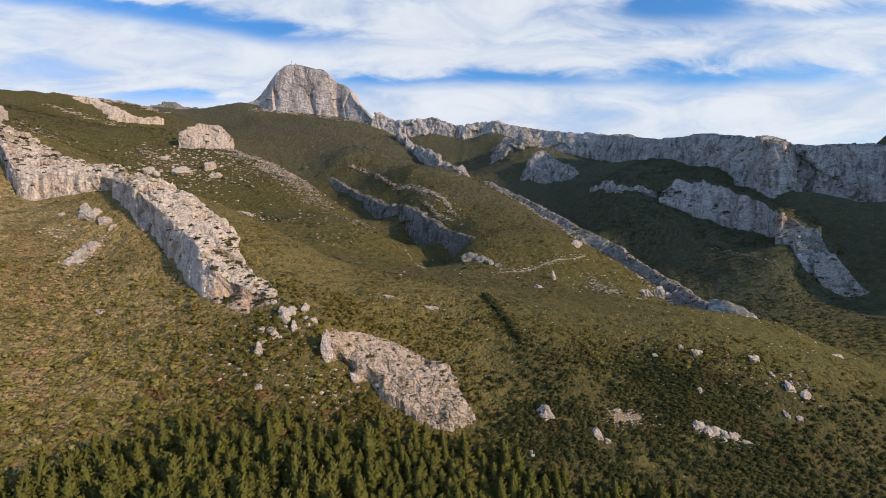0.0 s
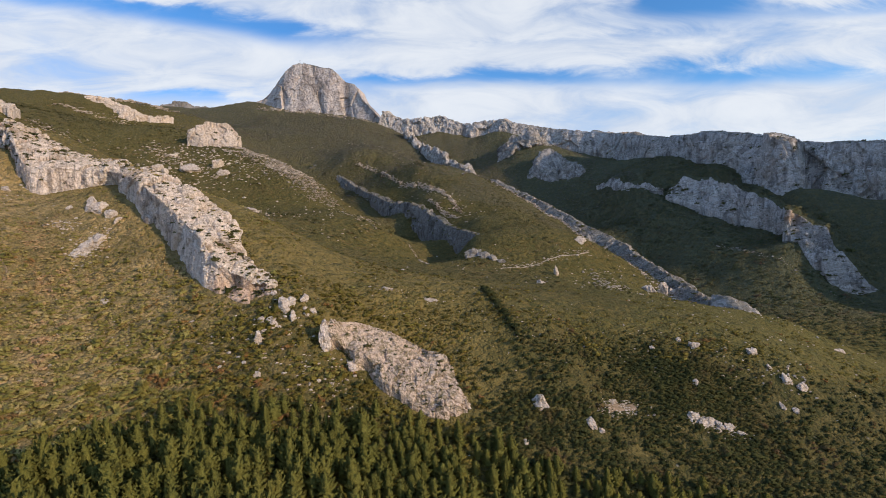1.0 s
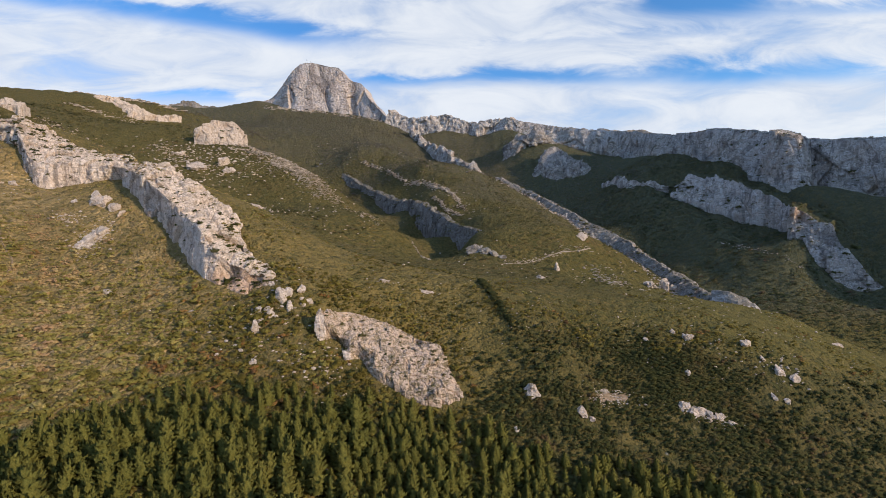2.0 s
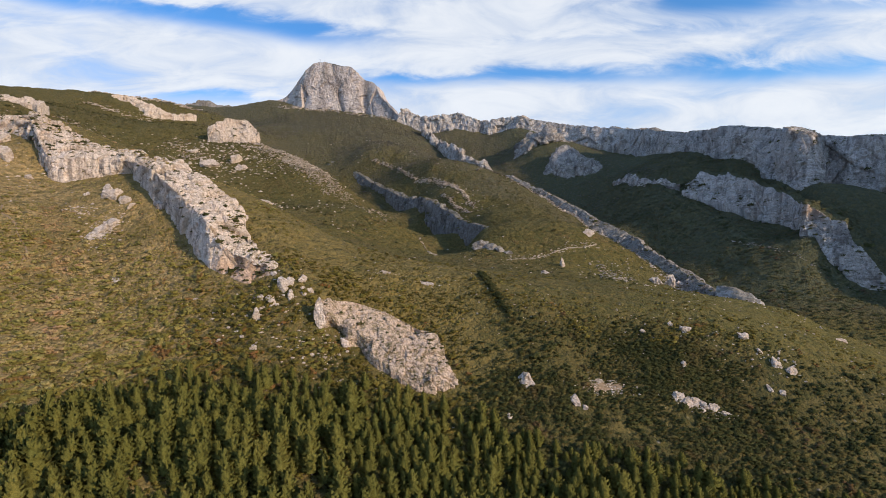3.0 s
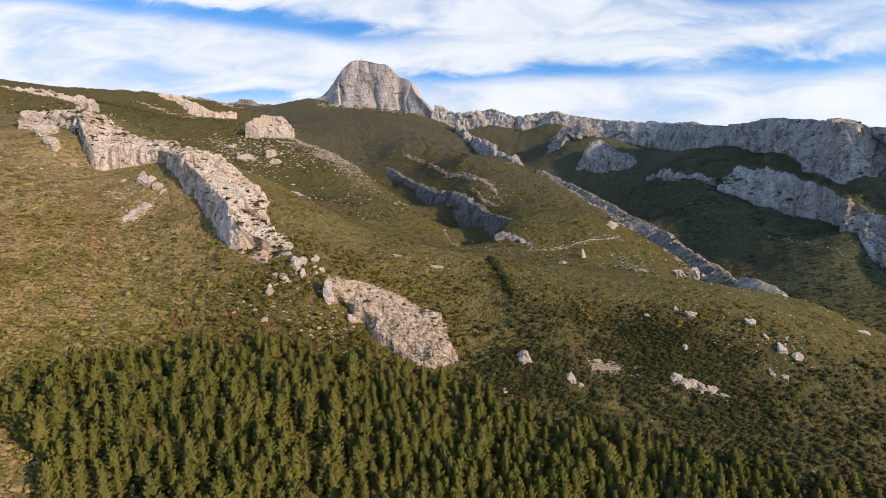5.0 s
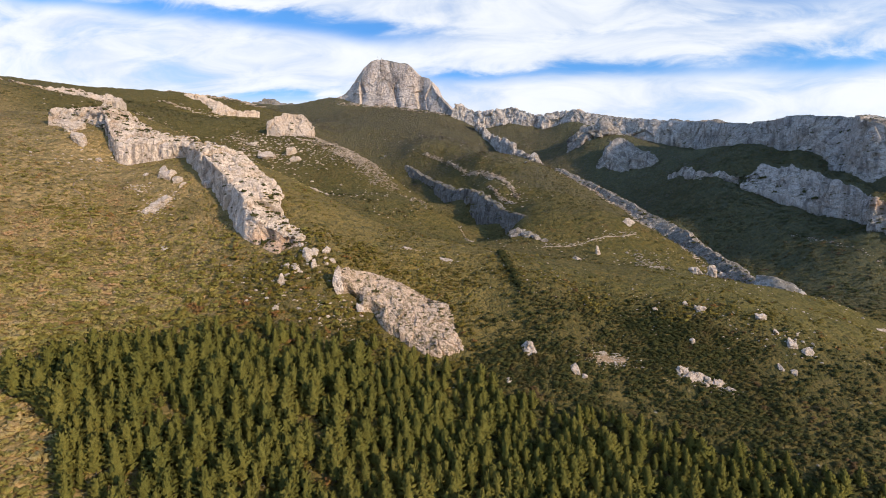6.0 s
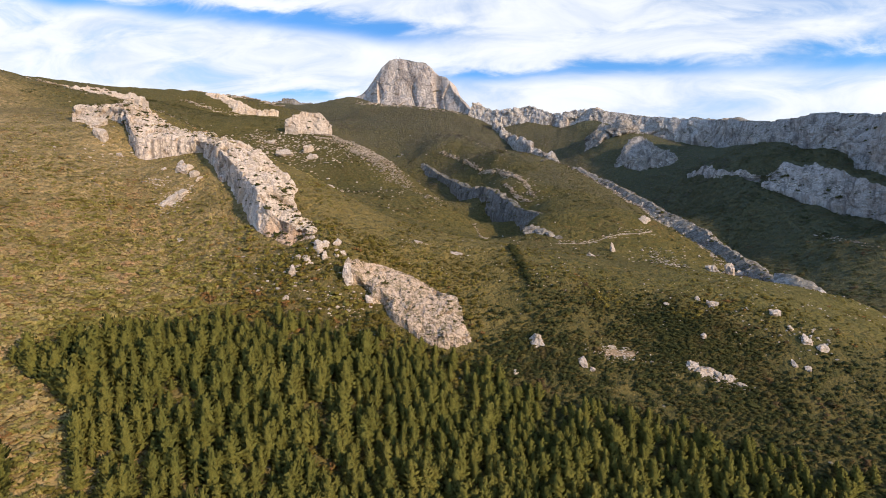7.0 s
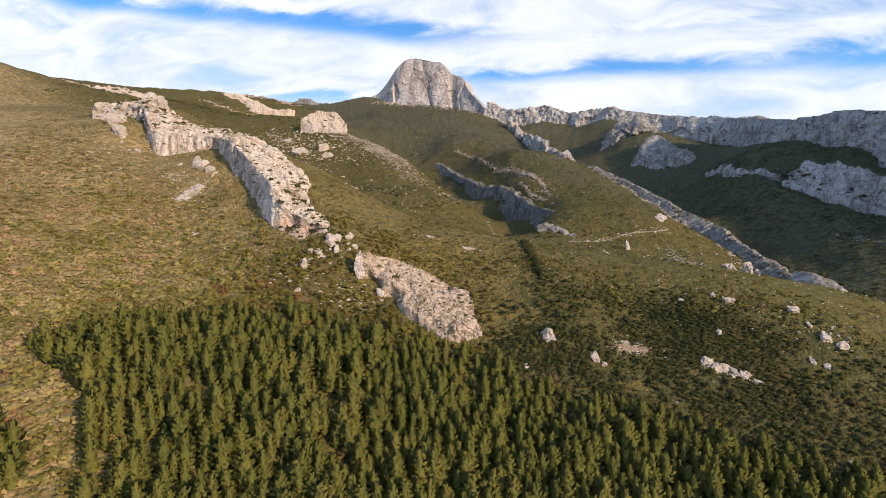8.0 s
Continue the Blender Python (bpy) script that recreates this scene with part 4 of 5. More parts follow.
for x, y, size, turn in [(-42.2, 172.6, (4.2, 3.4, 12), 0.3), (-33.2, 169.8, (2.6, 2.4, 3.4), 0.8)]:
    boulder(x, y, size, "upright pale limestone horn beside a cave of the slab", LIME_FIN, turn=turn, seed=x + y, name="rock_horn", sink=0.14, rough_by=0.24, planes=14)
for x, y, size in [(172, 1290, (125, 100, 80)), (206, 1262, (80, 70, 60)), (232, 1140, (110, 90, 78)), (262, 1104, (70, 60, 52))]:
    boulder(x, y, size, "rounded limestone knoll with a sunlit top", LIME_RIB, "rock_knoll", 0.62, 0.4, x * 0.1, 0.30, planes=26)

# pale stones, lying in drifts
STRIKE = -0.75                     # the way the beds of rock run, from +x
xs, ys, rs = [], [], []
for x, y, sx, sy, count, r0, r1 in [(110, 200, 26, 12, 90, 0.2, 0.6), (55, 205, 30, 14, 60, 0.2, 0.5), (60, 178, 5, 1.6, 150, 0.15, 0.45), (52, 174, 3, 1.5, 50, 0.2, 0.5), (92, 173.4, 5, 1.4, 90, 0.2, 0.5), (-7, 221, 3, 1, 25, 0.2, 0.5),
                                    (-26, 221, 3.5, 1.2, 40, 0.2, 0.5), (-150, 210, 3.5, 5, 120, 0.3, 0.8), (-166, 218, 4, 2, 60, 0.3, 0.7), (-38, 163, 2, 4, 60, 0.2, 0.5), (-58, 170, 14, 9, 170, 0.2, 0.9), (-25, 155, 16, 5, 40, 0.2, 0.6),
                                    (-300, 650, 55, 40, 420, 0.5, 2.2), (-420, 560, 60, 50, 160, 0.4, 1.5), (-150, 480, 60, 50, 110, 0.4, 1.3), (-340, 690, 34, 28, 90, 0.7, 2.2), (-215, 235, 16, 12, 50, 0.3, 0.9), (-90, 150, 60, 18, 60, 0.2, 0.5),
                                    (150, 240, 40, 30, 90, 0.2, 0.6), (140, 410, 25, 30, 80, 0.4, 1.2), (60, 400, 40, 25, 70, 0.3, 0.9), (-190, 470, 30, 20, 60, 0.5, 1.4), (200, 310, 25, 25, 60, 0.3, 0.8), (-130, 170, 40, 15, 50, 0.2, 0.5),
                                    (0, 205, 45, 20, 160, 0.15, 0.45), (-70, 150, 40, 14, 60, 0.15, 0.4), (130, 196, 5, 4, 40, 0.3, 0.8)]:
    xs.append(rng.normal(x, sx, count)), ys.append(rng.normal(y, sy, count)), rs.append(rng.uniform(r0, r1, count) * rng.uniform(0.5, 1.0, count))
scatter("loose_stones", np.concatenate(xs), np.concatenate(ys), np.concatenate(rs), 0.6, LIME, "pale limestone stones strewn over the slopes", "stones", 1, 0.35, 0.16)

# outcropping beds of rock: long low ledges that follow the strike
xs, ys, rs, ways = [], [], [], []
for (x0, y0), (x1, y1), spread, count, r0, r1 in [((-315, 765), (-215, 662), 13, 900, 0.5, 1.9), ((-215, 662), (-143, 600), 11, 800, 0.4, 1.6), ((-240, 720), (-150, 620), 7, 500, 0.5, 1.8), ((-60, 890), (40, 640), 12, 120, 0.6, 1.8),
                                                  ((-117, 955), (-81, 882), 2.4, 110, 0.6, 2.0), ((-81, 882), (-42, 847), 2.4, 120, 0.7, 2.2), ((-42, 847), (-11, 781), 3.0, 200, 0.7, 2.2), ((-11, 781), (7, 718), 2.6, 170, 0.7, 2.0), ((7, 718), (16, 680), 2.0, 90, 0.5, 1.6),
                                                  ((-30, 751), (-12, 709), 1.8, 100, 0.6, 1.7), ((-12, 709), (8, 680), 1.8, 90, 0.6, 1.7), ((-182, 1036), (-143, 1006), 2.4, 90, 0.8, 2.4), ((-143, 1006), (-117, 955), 2.4, 50, 0.8, 2.0),
                                                  ((-101, 560), (-67, 470), 2.0, 70, 0.4, 1.3), ((-42, 500), (-19, 430), 2.0, 60, 0.4, 1.2), ((-120, 560), (-82, 480), 2.5, 60, 0.4, 1.2), ((-141, 600), (-70, 500), 8, 110, 0.4, 1.4),
                                                  ((115, 422), (127, 384), 2.0, 60, 0.3, 1.0), ((108, 420), (121, 380), 2.0, 60, 0.3, 1.0), ((102, 412), (116, 376), 2.0, 50, 0.3, 0.9), ((122, 424), (133, 392), 2.0, 40, 0.3, 0.9),
                                                  ((41, 412), (120, 449), 2.2, 130, 0.3, 0.9), ((92, 934), (165, 720), 5.0, 260, 0.8, 2.6), ((165, 720), (176, 540), 4.0, 220, 0.6, 2.0), ((176, 540), (166, 360), 3.0, 160, 0.5, 1.5),
                                                  ((-840, 1140), (-640, 1190), 14, 120, 1.5, 4.0), ((-760, 1000), (-600, 1040), 10, 180, 0.8, 3.0), ((-640, 1745), (-420, 1690), 10, 110, 1.6, 4.5), ((-420, 1690), (-210, 1620), 10, 90, 1.6, 4.0), ((-250, 1250), (100, 900), 70, 120, 1.0, 3.0),
                                                  ((-610, 590), (-540, 480), 12, 260, 0.8, 2.8), ((-620, 610), (-560, 540), 8, 160, 0.8, 3.0), ((328, 650), (372, 556), 1.6, 150, 0.3, 0.9),
                                                  ((-410, 700), (-330, 640), 12, 160, 0.6, 2.0), ((-500, 640), (-420, 560), 16, 160, 0.6, 2.2)]:
    k = rng.uniform(0, 1, count)
    xs.append(x0 + (x1 - x0) * k + rng.normal(0, spread, count)), ys.append(y0 + (y1 - y0) * k + rng.normal(0, spread, count)), rs.append(rng.uniform(r0, r1, count) * rng.uniform(0.4, 1.0, count))
    ways.append(np.full(count, math.atan2(y1 - y0, x1 - x0)))
scatter("outcropping_ledges", np.concatenate(xs), np.concatenate(ys), np.concatenate(rs), 0.55, LIME_LEDGE, "low weathered limestone ledges outcropping from the scrub", "rock ledges", 1, 0.4, 0.2, stretch=1.9, heading=np.concatenate(ways))

# ---- forest edge and shrubs ----
EDGE_X = [-125, -104, -101, -91, -88, -76, -59, -36, -20, 6, 23, 36, 53, 70, 86, 102, 160, 230]
EDGE_Y = [40, 82, 97, 113, 128, 138, 141, 152, 157, 158, 152, 150, 151, 153, 150, 150, 140, 130]


def forest_edge(x):
    return np.interp(x, EDGE_X, EDGE_Y)


def bare(x, y):
    """True where a rock wall covers the ground."""
    out = np.zeros(len(x), bool)
    for ob, r in ((FIN_A, 3.5), (FIN_TOP, 3.5), (SLAB_B, 2.5)):
        k = np.concatenate([[v.co[:2] for v in piece.data.vertices] for piece in ob.children])[::17]
        for i in range(0, len(x), 4000):
            d = ((x[i:i + 4000, None] - k[None, :, 0]) ** 2 + (y[i:i + 4000, None] - k[None, :, 1]) ** 2).min(1)
            out[i:i + 4000] |= d < (r * 0.45) ** 2
    return out


def clearing(x, y):
    """True on the bare stony patches of the eastern hollow."""
    return (np.hypot((x - 60) / 6, (y - 177.8) / 2.2) < 1) | (np.hypot((x - 91) / 7, (y - 173.8) / 1.6) < 1) | (np.hypot((x - 48) / 4, (y - 164) / 2.0) < 1)


# low shrubs, a close cover over the near slopes and thinner on the brow
x = np.concatenate([rng.uniform(-330, 240, 58000), rng.uniform(-190, 130, 26000)])
y = np.concatenate([rng.uniform(45, 335, 58000), rng.uniform(50, 215, 26000)])
dense = patch(x, y, 0.03, 1.0) + np.clip((215 - y) / 110, -0.45, 0.6) + 0.45 * (x < -90)
keep = (rng.uniform(-0.6, 0.5, len(x)) < dense) & ((y > forest_edge(x) - 22) | (x < np.interp(y, [55, 66, 74, 81, 84, 88], [-54, -58, -65, -69, -82, -99])) | (rng.uniform(0, 1, len(x)) < 0.6)) & (np.abs(x) < y * 0.95 + 70)
x, y = x[keep], y[keep]
keep = ~bare(x, y) & ~clearing(x, y)
# open grass lies between the thickets of the eastern brow
keep &= (x < 10) | (y < 158) | (patch(x, y, 0.055, 21.0) + rng.uniform(-0.25, 0.25, len(x)) > -0.28)
x, y = x[keep], y[keep]
r = np.where(x < -95, 0.85, 1.0) * np.exp(rng.normal(-0.42, 0.50, len(x))) * (1 + 0.3 * patch(x, y, 0.02, 5.0)) * np.clip(1.25 - (y - 120) / 260, 0.62, 1.2)
big = 1.0 + np.interp(x, [-120, -95, -60, 0], [0.0, 0.25, 0.22, 0.0]) * np.interp(y, [95, 115, 165], [0.0, 1.0, 0.6])
near = (y < 205) & (np.abs(x) < 180)
in_hollow = (x > 12) & (y < 202 + 6 * np.sin(x * 0.2))
for at, mat, label in ((near & ~in_hollow, SHRUB, "close cover of olive and russet garrigue shrubs"), (near & in_hollow, BUSH, "low dark shrubs of the eastern hollow")):
    scatter("garrigue_shrubs", x[at], y[at], np.clip(r[at] * 1.05 * big[at], 0.3, 2.1), np.interp(x[at], [-120, -90, 0], [0.75, 0.82, 0.75]), mat, label, "shrubs", sink=0.3, spikes=8, kinds=12, deep=0.45)
scatter("garrigue_shrubs", x[~near], y[~near], np.clip(r[~near] * 1.05, 0.3, 1.7), 0.75, SHRUB, "low olive and russet garrigue shrubs on the open slope", "shrubs", sink=0.3, spikes=5, kinds=8)

# taller dark evergreen bushes in hollows, under the slab and along the ravine
xs, ys, rs = [], [], []
for x, y, sx, sy, count, r0, r1 in [(78, 190, 20, 9, 260, 0.7, 1.7), (40, 163, 22, 7, 140, 0.7, 1.6), (-22, 157, 12, 4, 90, 1.0, 2.2), (100, 172, 25, 9, 180, 0.7, 1.7), (-60, 146, 22, 5, 70, 0.8, 1.6),
                                    (7, 170, 3, 6, 30, 0.8, 1.8), (60, 280, 50, 30, 120, 0.5, 1.3), (150, 200, 40, 14, 110, 0.6, 1.5), (-2, 184, 1.5, 1.5, 5, 1.2, 1.8), (76, 190, 22, 10, 2600, 0.4, 1.5), (70, 185, 34, 15, 2400, 0.3, 1.1), (120, 170, 34, 14, 2400, 0.4, 1.4), (20, 168, 16, 9, 800, 0.4, 1.3), (60, 160, 34, 6, 1500, 0.5, 1.5)]:
    xs.append(rng.normal(x, sx, count)), ys.append(rng.normal(y, sy, count)), rs.append(rng.uniform(r0, r1, count))
x, y, r = np.concatenate(xs), np.concatenate(ys), np.concatenate(rs)
keep = ~bare(x, y) & ~clearing(x, y) & (patch(x, y, 0.045, 33.0) + 0.55 * np.exp(-((x - 80) / 24) ** 2 - ((y - 192) / 14) ** 2) - 0.25 * (y > 180) * (np.abs(x - 80) > 30) + rng.uniform(-0.2, 0.2, len(x)) > 0.02)
scatter("evergreen_bushes", x[keep], y[keep], r[keep] * 0.9, 0.58, BUSH, "dark green evergreen bushes in the hollows", "bushes", sink=0.25, spikes=10, kinds=8)

# a line of taller bushes down the brow, along a gully
k = rng.uniform(0, 1, 190)
x, y = 17.5 + 11 * k ** 1.2 + rng.normal(0, 0.7, 190), 239 - 43 * k + rng.normal(0, 1.0, 190)
scatter("hedge_line", x, y, rng.uniform(0.7, 1.7, 190) * (1.1 - 0.4 * k), 0.95, BUSH, "dark line of evergreen bushes along a gully on the brow", "bushes", sink=0.2, spikes=12, kinds=8)

# shrubs of the middle distance
x, y = rng.uniform(-760, 420, 36000), rng.uniform(335, 1050, 36000)
dense = patch(x, y, 0.014, 2.0)
keep = (rng.uniform(-0.8, 0.6, len(x)) < dense) & (np.abs(x + 60) < y * 0.75 + 120)
x, y = x[keep], y[keep]
r = np.exp(rng.normal(0.35, 0.4, len(x))) * (0.6 + y / 900)
scatter("hillside_shrubs", x, y, np.clip(r * 0.8, 0.6, 3.2), 0.55, HILL, "olive and brown shrubs dotting the far hillsides", "shrubs", sink=0.3, spikes=4, kinds=8)

x = rng.uniform(-700, 330, 20000)
y = rng.uniform(900, 1680, 20000)
dense = patch(x, y, 0.009, 8.0)
keep = (rng.uniform(-0.7, 0.5, len(x)) < dense) & (np.abs(x + 120) < y * 0.5) & (np.hypot(x + 420, (y - 1740)) > 60)
x, y = x[keep], y[keep]
scatter("mountain_thickets", x, y, rng.uniform(1.3, 3.6, len(x)), 0.5, WOODS, "grey-brown leafless thickets and dark scrub below the summit", "shrubs", sink=0.3, spikes=4, kinds=8)

# close evergreen cover on the valley side
x, y = rng.uniform(190, 440, 11000), rng.uniform(380, 900, 11000)
keep = (patch(x, y, 0.02, 12.0) + rng.uniform(-0.5, 0.5, len(x)) > -0.2) & (x > np.interp(y, [380, 640, 900], [195, 230, 190]))
x, y = x[keep], y[keep]
scatter("valley_bushes", x, y, np.exp(rng.normal(0.35, 0.4, len(x))), 0.6, VALE, "dark green evergreen bushes covering the valley side", "bushes", sink=0.3, spikes=5, kinds=8)

# tufts of green on the ledges of the rocks
xs, ys, zs = [], [], []
for ob, count in ((FIN_A, 520), (FIN_TOP, 110), (SLAB_B, 90), (BLOCK, 16), (CREST_LEFT, 40), (RIB, 180), (DARK_CLIFF, 160), (HIGH_CLIFF, 260), (MID_CLIFF, 150), (HIGH_CLIFF_RIGHT, 80)):
    polys = [p for piece in ob.children for p in piece.data.polygons if p.normal.z > 0.45 and p.area > 0.02]
    for i in rng.integers(0, len(polys), count):
        c = polys[i].center
        xs.append(c.x), ys.append(c.y), zs.append(c.z)
xs, ys, zs = np.array(xs), np.array(ys), np.array(zs)
scatter("ledge_tufts", xs, ys, np.exp(rng.normal(-0.35, 0.45, len(xs))) * np.clip(np.hypot(xs, ys) / 260, 1, 2.6), 0.7, TUFT, "small green bushes growing on rock ledges", "bushes", sink=0.35, z=zs, spikes=8)


# scrub that creeps over the back of the fin
face_rows = 64
piece = [p for p in FIN_A.children if p.name.startswith("upper_slope")][0]
polys = [p.center for p in piece.data.polygons if (p.index % face_rows) > 26 + 22 * noise.noise((p.center.x * 0.06, p.center.y * 0.06, 2.0)) and (p.index % face_rows) < 60]
pick = rng.integers(0, len(polys), 700)
xs, ys, zs = (np.array([polys[i][k] for i in pick]) for k in range(3))
keep = (xs < -150) | (rng.uniform(0, 1, len(xs)) < 0.4)
scatter("creeping_scrub", xs[keep], ys[keep], rng.uniform(0.4, 1.3, keep.sum()), 0.55, SHRUB, "olive scrub creeping over the back of the limestone fin", "shrubs", sink=0.35, z=zs[keep], spikes=8)


# ---- pines ----
def pine_meshes(seed):
    """A young pine: a tapered trunk with limbs, and a crown of upswept needle tufts."""
    g = np.random.default_rng(seed)
    tv, tf = [], []

    def stick(a, b, ra, rb, sides):
        a, b = np.array(a, float), np.array(b, float)
        d = (b - a) / np.linalg.norm(b - a)
        p = np.cross(d, [0.3, 0.9, 0.2])
        p /= np.linalg.norm(p)
        q = np.cross(d, p)
        n0 = len(tv)
        for at, r in ((a, ra), (b, rb)):
            for k in range(sides):
                w0 = 2 * math.pi * k / sides
                tv.append(at + (p * math.cos(w0) + q * math.sin(w0)) * r)
        for k in range(sides):
            tf.append([n0 + k, n0 + (k + 1) % sides, n0 + sides + (k + 1) % sides, n0 + sides + k])

    bend = g.normal(0, 0.02, 2)
    stick((0, 0, -0.06), (bend[0], bend[1], 0.5), 0.020, 0.014, 6)
    stick((bend[0], bend[1], 0.5), (bend[0] * 0.5, bend[1] * 0.5, 0.97), 0.014, 0.003, 4)
    sv, sf = [], []
    fat = g.uniform(0.25, 0.33)
    full = g.uniform(0.34, 0.52)
    turn = g.uniform(0, 6.28)
    spike_v = np.array([(1, 0, -0.2), (-0.5, 0.87, -0.15), (-0.5, -0.87, -0.25), (0, 0, 0.9)])
    spike_f = [(0, 1, 3), (1, 2, 3), (2, 0, 3)]
    levels = 17
    for i in range(levels):
        h = 0.10 + 0.88 * (i / (levels - 1)) ** 0.95
        span = fat * (1 - ((h - 0.10) / 0.92)) ** full * min(1.0, 0.55 + h * 2.2)
        boughs = max(3, int(7.5 - 4 * h))
        for k in range(boughs):
            turn += 2.4 + g.normal(0, 0.25)
            reach_k = span * g.uniform(0.65, 1.2)
            rise = g.uniform(0.25, 0.75)
            c, s = math.cos(turn), math.sin(turn)
            if i % 4 == 0 and k < 2:
                stick((0, 0, h - 0.03), (c * reach_k * 0.8, s * reach_k * 0.8, h + reach_k * rise * 0.8), 0.005, 0.002, 3)
            for j in range(3):
                f = (0.45, 0.75, 1.0)[j] * g.uniform(0.85, 1.1)
                at = np.array([c * reach_k * f, s * reach_k * f, h + reach_k * f * rise]) + g.normal(0, 0.012, 3)
                size = 0.044 * g.uniform(0.6, 1.4) * (1.15 - 0.4 * h)
                long = 0.105 * g.uniform(0.6, 1.3) * (1.1 - 0.3 * h)
                tip = np.array([c * (1.3 - h), s * (1.3 - h), 0.45 + 0.6 * h]) + g.normal(0, 0.22, 3)
                tip /= np.linalg.norm(tip)
                p = np.cross(tip, [s, -c, 0.1])
                p /= np.linalg.norm(p)
                q = np.cross(tip, p)
                n0 = len(sv)
                for vx, vy, vz in spike_v:
                    sv.append(at + p * vx * size + q * vy * size + tip * vz * long)
                sf.extend([[n0 + a for a in t] for t in spike_f])
    n0 = len(sv)
    for vx, vy, vz in spike_v:
        sv.append(np.array([vx * 0.02 + bend[0] * 0.5, vy * 0.02 + bend[1] * 0.5, 0.96 + vz * 0.07]))
    sf.extend([[n0 + a for a in t] for t in spike_f])
    # an uneven inner cone of foliage, which closes the crown
    n0, rings, around = len(sv), 7, 8
    for i in range(rings):
        h = 0.09 + 0.86 * i / (rings - 1)
        r = fat * 0.62 * (1 - (h - 0.09) / 0.90) ** full * min(1.0, 0.6 + h * 2.2) + 0.004
        for k in range(around):
            a = 2 * math.pi * (k + 0.5 * (i % 2)) / around
            rr = r * g.uniform(0.7, 1.25)
            sv.append(np.array([math.cos(a) * rr, math.sin(a) * rr, h + g.normal(0, 0.012)]))
    for i in range(rings - 1):
        for k in range(around):
            a, b = n0 + i * around + k, n0 + i * around + (k + 1) % around
            sf.extend([[a, b, a + around], [b, b + around, a + around]])
    sv = np.array(sv)
    radial = np.hypot(sv[:, 0], sv[:, 1])[:, None] + 0.01
    out = np.concatenate([sv[:, :2] / radial, np.full((len(sv), 1), 0.28)], 1)
    out = out + g.normal(0, 0.24, out.shape)
    out /= np.linalg.norm(out, axis=1)[:, None]
    return np.array(tv), tf, sv, sf, out


PINES = [pine_meshes(40 + i) for i in range(9)]
# stems stand three metres apart and more
x = rng.uniform(-125, 175, 30000)
y = rng.uniform(20, 165, 30000)
top = forest_edge(x)
keep = (y < top) & (y > top * 0 + np.interp(x, [-125, -60, 0, 60, 120, 175], [25, 45, 78, 100, 112, 115]))
keep &= ((x > np.interp(y, [55, 66, 74, 81, 84, 88], [-58, -62, -69, -73, -86, -103])) | ((x < -72) & (y < 64) & (x > -92))) & ~(np.hypot(x + 29, (y - 114) / 0.7) < 6.5) & ~(np.hypot(x + 61, (y - 98) / 0.6) < 6) & ~(np.hypot(x + 24, (y - 102) / 0.6) < 5.5)
keep &= rng.uniform(0, 1, len(x)) < np.clip((top - y) / 14, 0.25, 1.0)
x, y = x[keep], y[keep]
chosen = []
grid = {}
for i in range(len(x)):
    cell = (int(x[i] // 2.45), int(y[i] // 2.45))
    if all((x[i] - x[j]) ** 2 + (y[i] - y[j]) ** 2 > 2.45 ** 2 for a in (-1, 0, 1) for b in (-1, 0, 1) for j in grid.get((cell[0] + a, cell[1] + b), ())):
        grid.setdefault(cell, []).append(i)
        chosen.append(i)
x, y = x[chosen], y[chosen]
z = ground(x, y)
high = np.clip(rng.normal(6.6, 1.7, len(x)), 3.0, 10.5) * np.clip(0.70 + (forest_edge(x) - y) / 60, 0.70, 1.08)
order = np.argsort(np.hypot(x - 20, y - 70))
first = set(order[:300].tolist())
models = []
for tv, tf, sv, sf, out in PINES:
    models.append((mesh("trunk", tv, tf, BARK, True), mesh("crown", sv, sf, NEEDLE, True, out)))
rest = []
for i in range(len(x)):
    which = int(rng.integers(0, len(PINES)))
    girth = high[i] * rng.uniform(0.8, 1.2)
    spin = rng.uniform(0, 360)
    if i in first:
        tree = new("pine_tree")
        tagged(tree, "young green pine with upswept boughs in a dense stand", "tree", "pines of the plantation")
        tree.matrix_basis = pose(x[i], y[i], z[i], rng.normal(0, 1.5), rng.normal(0, 1.5), spin) @ Matrix.Diagonal((girth, girth, high[i], 1))
        part("trunk", models[which][0], tree)
        part("crown", models[which][1], tree)
    else:
        rest.append((i, which, girth, spin))
tv_all, tf_all, n0 = [], [], 0
cv_all, cf_all, m0, cn_all = [], [], 0, []
for i, which, girth, spin in rest:
    tv, tf, sv, sf, out = PINES[which]
    c, s = math.cos(radians(spin)), math.sin(radians(spin))
    turned = np.array([[c, s, 0], [-s, c, 0], [0, 0, 1]])
    for v, f, bag, faces_bag, start in ((tv, tf, tv_all, tf_all, n0), (sv, sf, cv_all, cf_all, m0)):
        bag.append((v * [girth, girth, high[i]]) @ turned + [x[i], y[i], z[i]])
        faces_bag.append(np.array(f) + start)
    cn_all.append(out @ turned)
    n0 += len(tv)
    m0 += len(sv)
woods = new("pine_wood")
tagged(woods, "dense plantation of young green pines on the slope", "trees", kind="stuff")
part("trunks", mesh("trunks", np.concatenate(tv_all), np.concatenate(tf_all), BARK, True), woods)
part("crowns", mesh("crowns", np.concatenate(cv_all), np.concatenate(cf_all), NEEDLE, True, np.concatenate(cn_all)), woods)


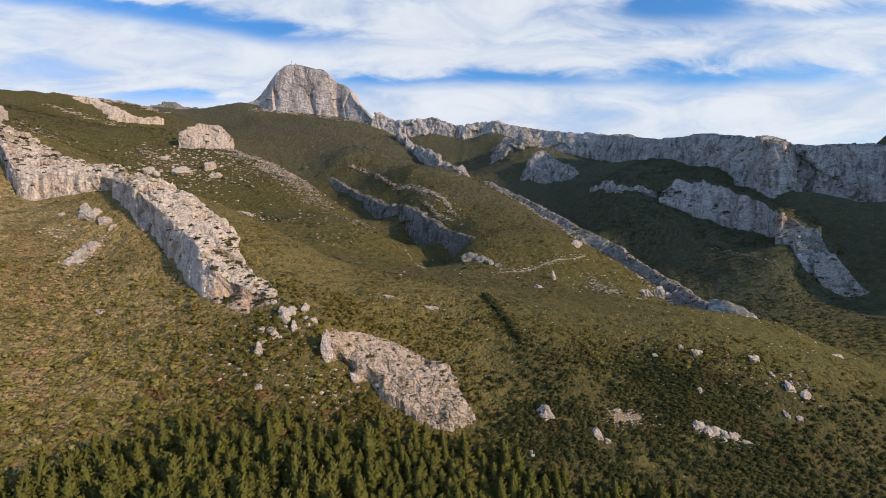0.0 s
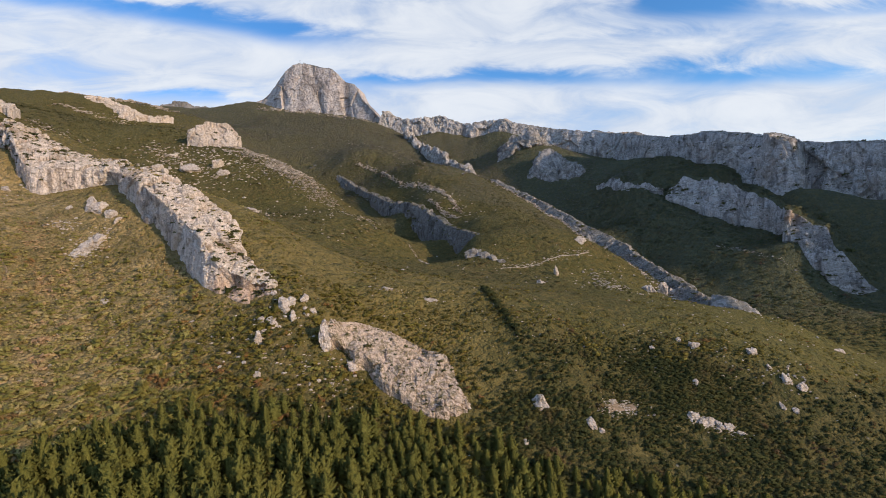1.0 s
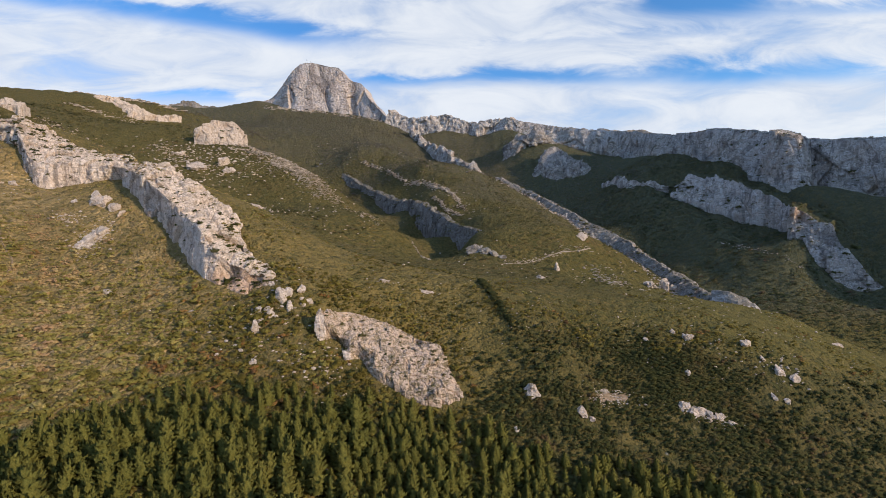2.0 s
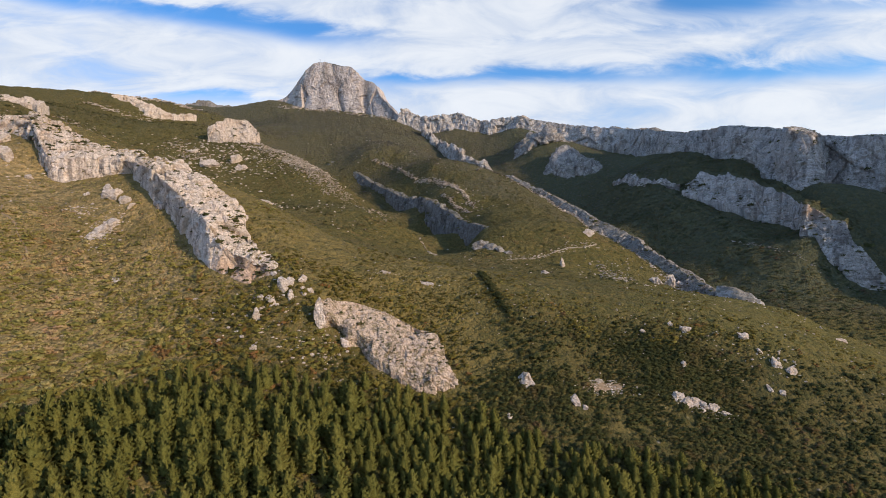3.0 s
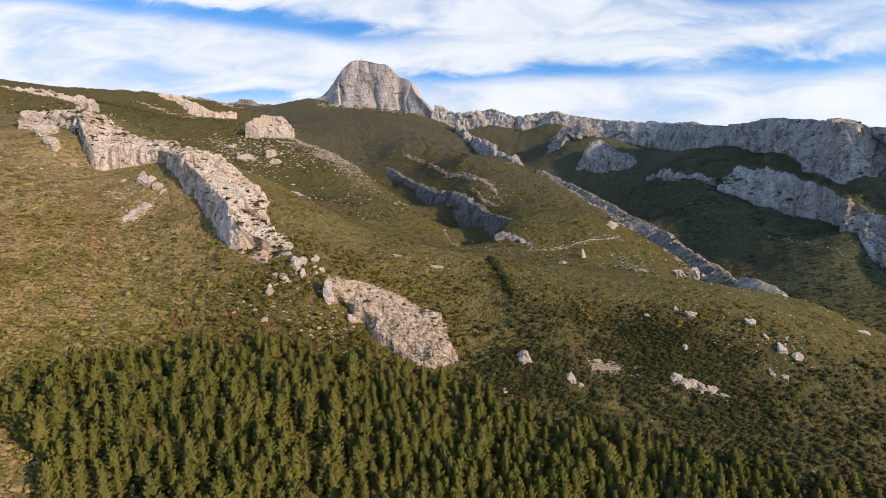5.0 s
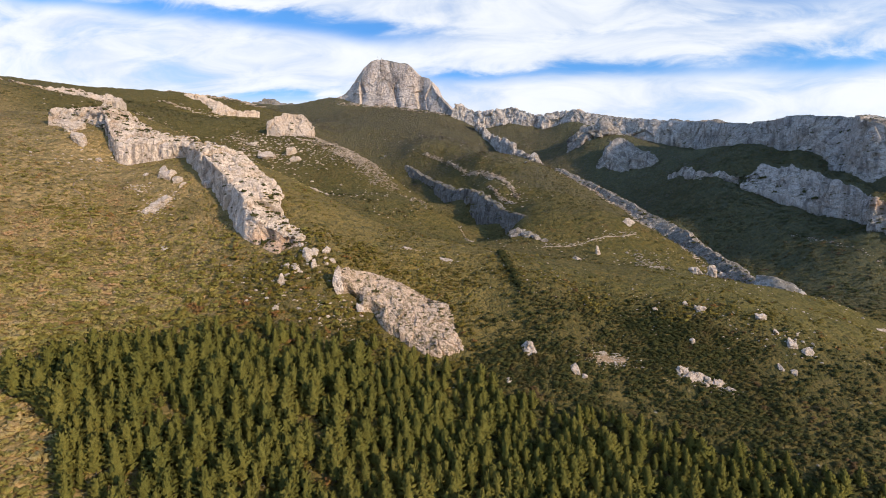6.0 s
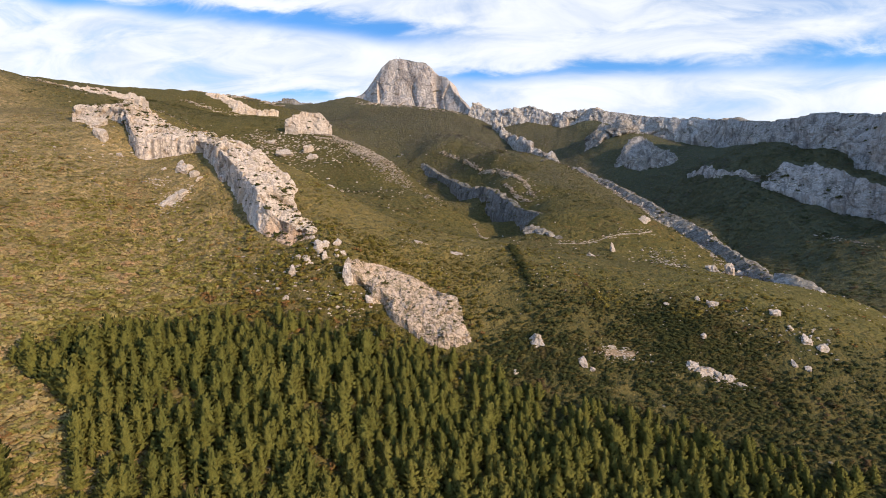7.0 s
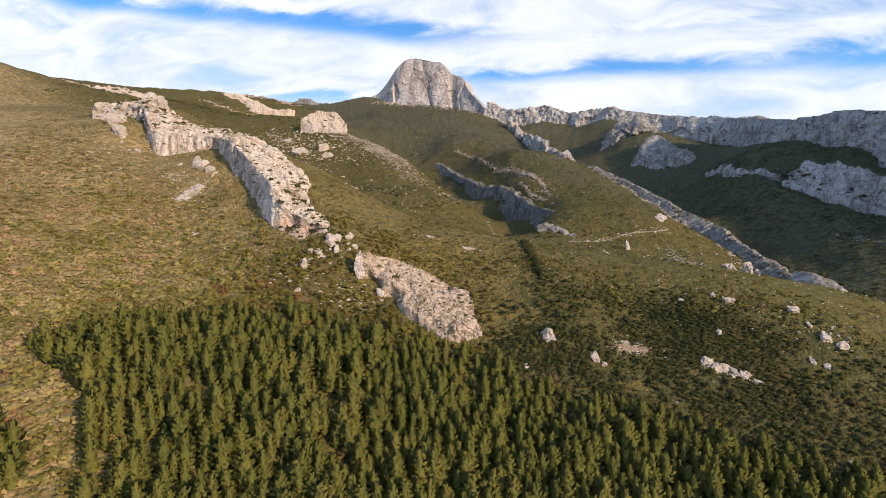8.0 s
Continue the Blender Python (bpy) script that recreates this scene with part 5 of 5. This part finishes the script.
# ---- tracks ----
def track(points, width, label, mat=GRAVEL):
    p = along([(a, b, 0) for a, b in points], np.linspace(0, 1, 60))
    d = np.gradient(p, axis=0)[:, :2]
    d /= np.linalg.norm(d, axis=1)[:, None]
    rows = []
    for k in np.linspace(-0.5, 0.5, 5):
        wob = width * (1 + 0.35 * np.array([noise.noise((q[0] * 0.3, q[1] * 0.3, k * 3)) for q in p]))
        rows.append(np.stack([p[:, 0] - d[:, 1] * k * wob, p[:, 1] + d[:, 0] * k * wob], -1))
    rows = np.stack(rows, 1).reshape(-1, 2)
    zz = ground(rows[:, 0], rows[:, 1]) + np.tile([-0.05, 0.2, 0.25, 0.2, -0.05], 60)
    ob = new("footpath", mesh("footpath", np.column_stack([rows, zz]), grid_faces(60, 5), mat, True))
    return tagged(ob, label, "path", kind="structure")


track([(41, 410), (60, 417), (77, 428), (92, 435), (107, 439), (120, 447)], 1.1, "pale gravel footpath winding round a scrub spur")
track([(-193, 205), (-188, 199), (-184, 198), (-179, 196), (-176, 193), (-172, 190), (-166, 186), (-163, 180)], 0.7, "narrow earth footpath worn into the scrub slope", EARTH)
track([(54, 175.6), (58, 177.4), (61, 178.8), (65, 179.2)], 3.2, "bare stony earth between dark bushes", EARTH)
track([(-27.6, 220.9), (-26, 221.4), (-24.6, 221.5), (-23.2, 221.2)], 1.6, "patch of bare ochre earth on the brow", EARTH)


# ---- masts on the summit ----
def mast(x, y, tall, label):
    z = 770.0
    thing = new("radio_mast")
    tagged(thing, label, "mast", "masts on the summit")
    thing.location = (x, y, z)
    for name, a, b, r in (("pole", 0, tall, 0.55), ("base", -2, 1.6, 1.5), ("antenna", tall * 0.72, tall * 0.86, 1.1)):
        bm = bmesh.new()
        bmesh.ops.create_cone(bm, cap_ends=True, segments=10, radius1=r, radius2=r * (0.5 if name == "pole" else 0.95), depth=b - a)
        bmesh.ops.translate(bm, verts=bm.verts, vec=(0, 0, (a + b) / 2))
        me = bpy.data.meshes.new(name)
        bm.to_mesh(me)
        bm.free()
        me.materials.append(CONCRETE if name == "base" else STEEL)
        part(name, me, thing)
    return thing


mast(-478, 1775, 20, "thin grey radio mast on the rocky summit")
mast(-466, 1778, 13, "short grey radio mast on the rocky summit")
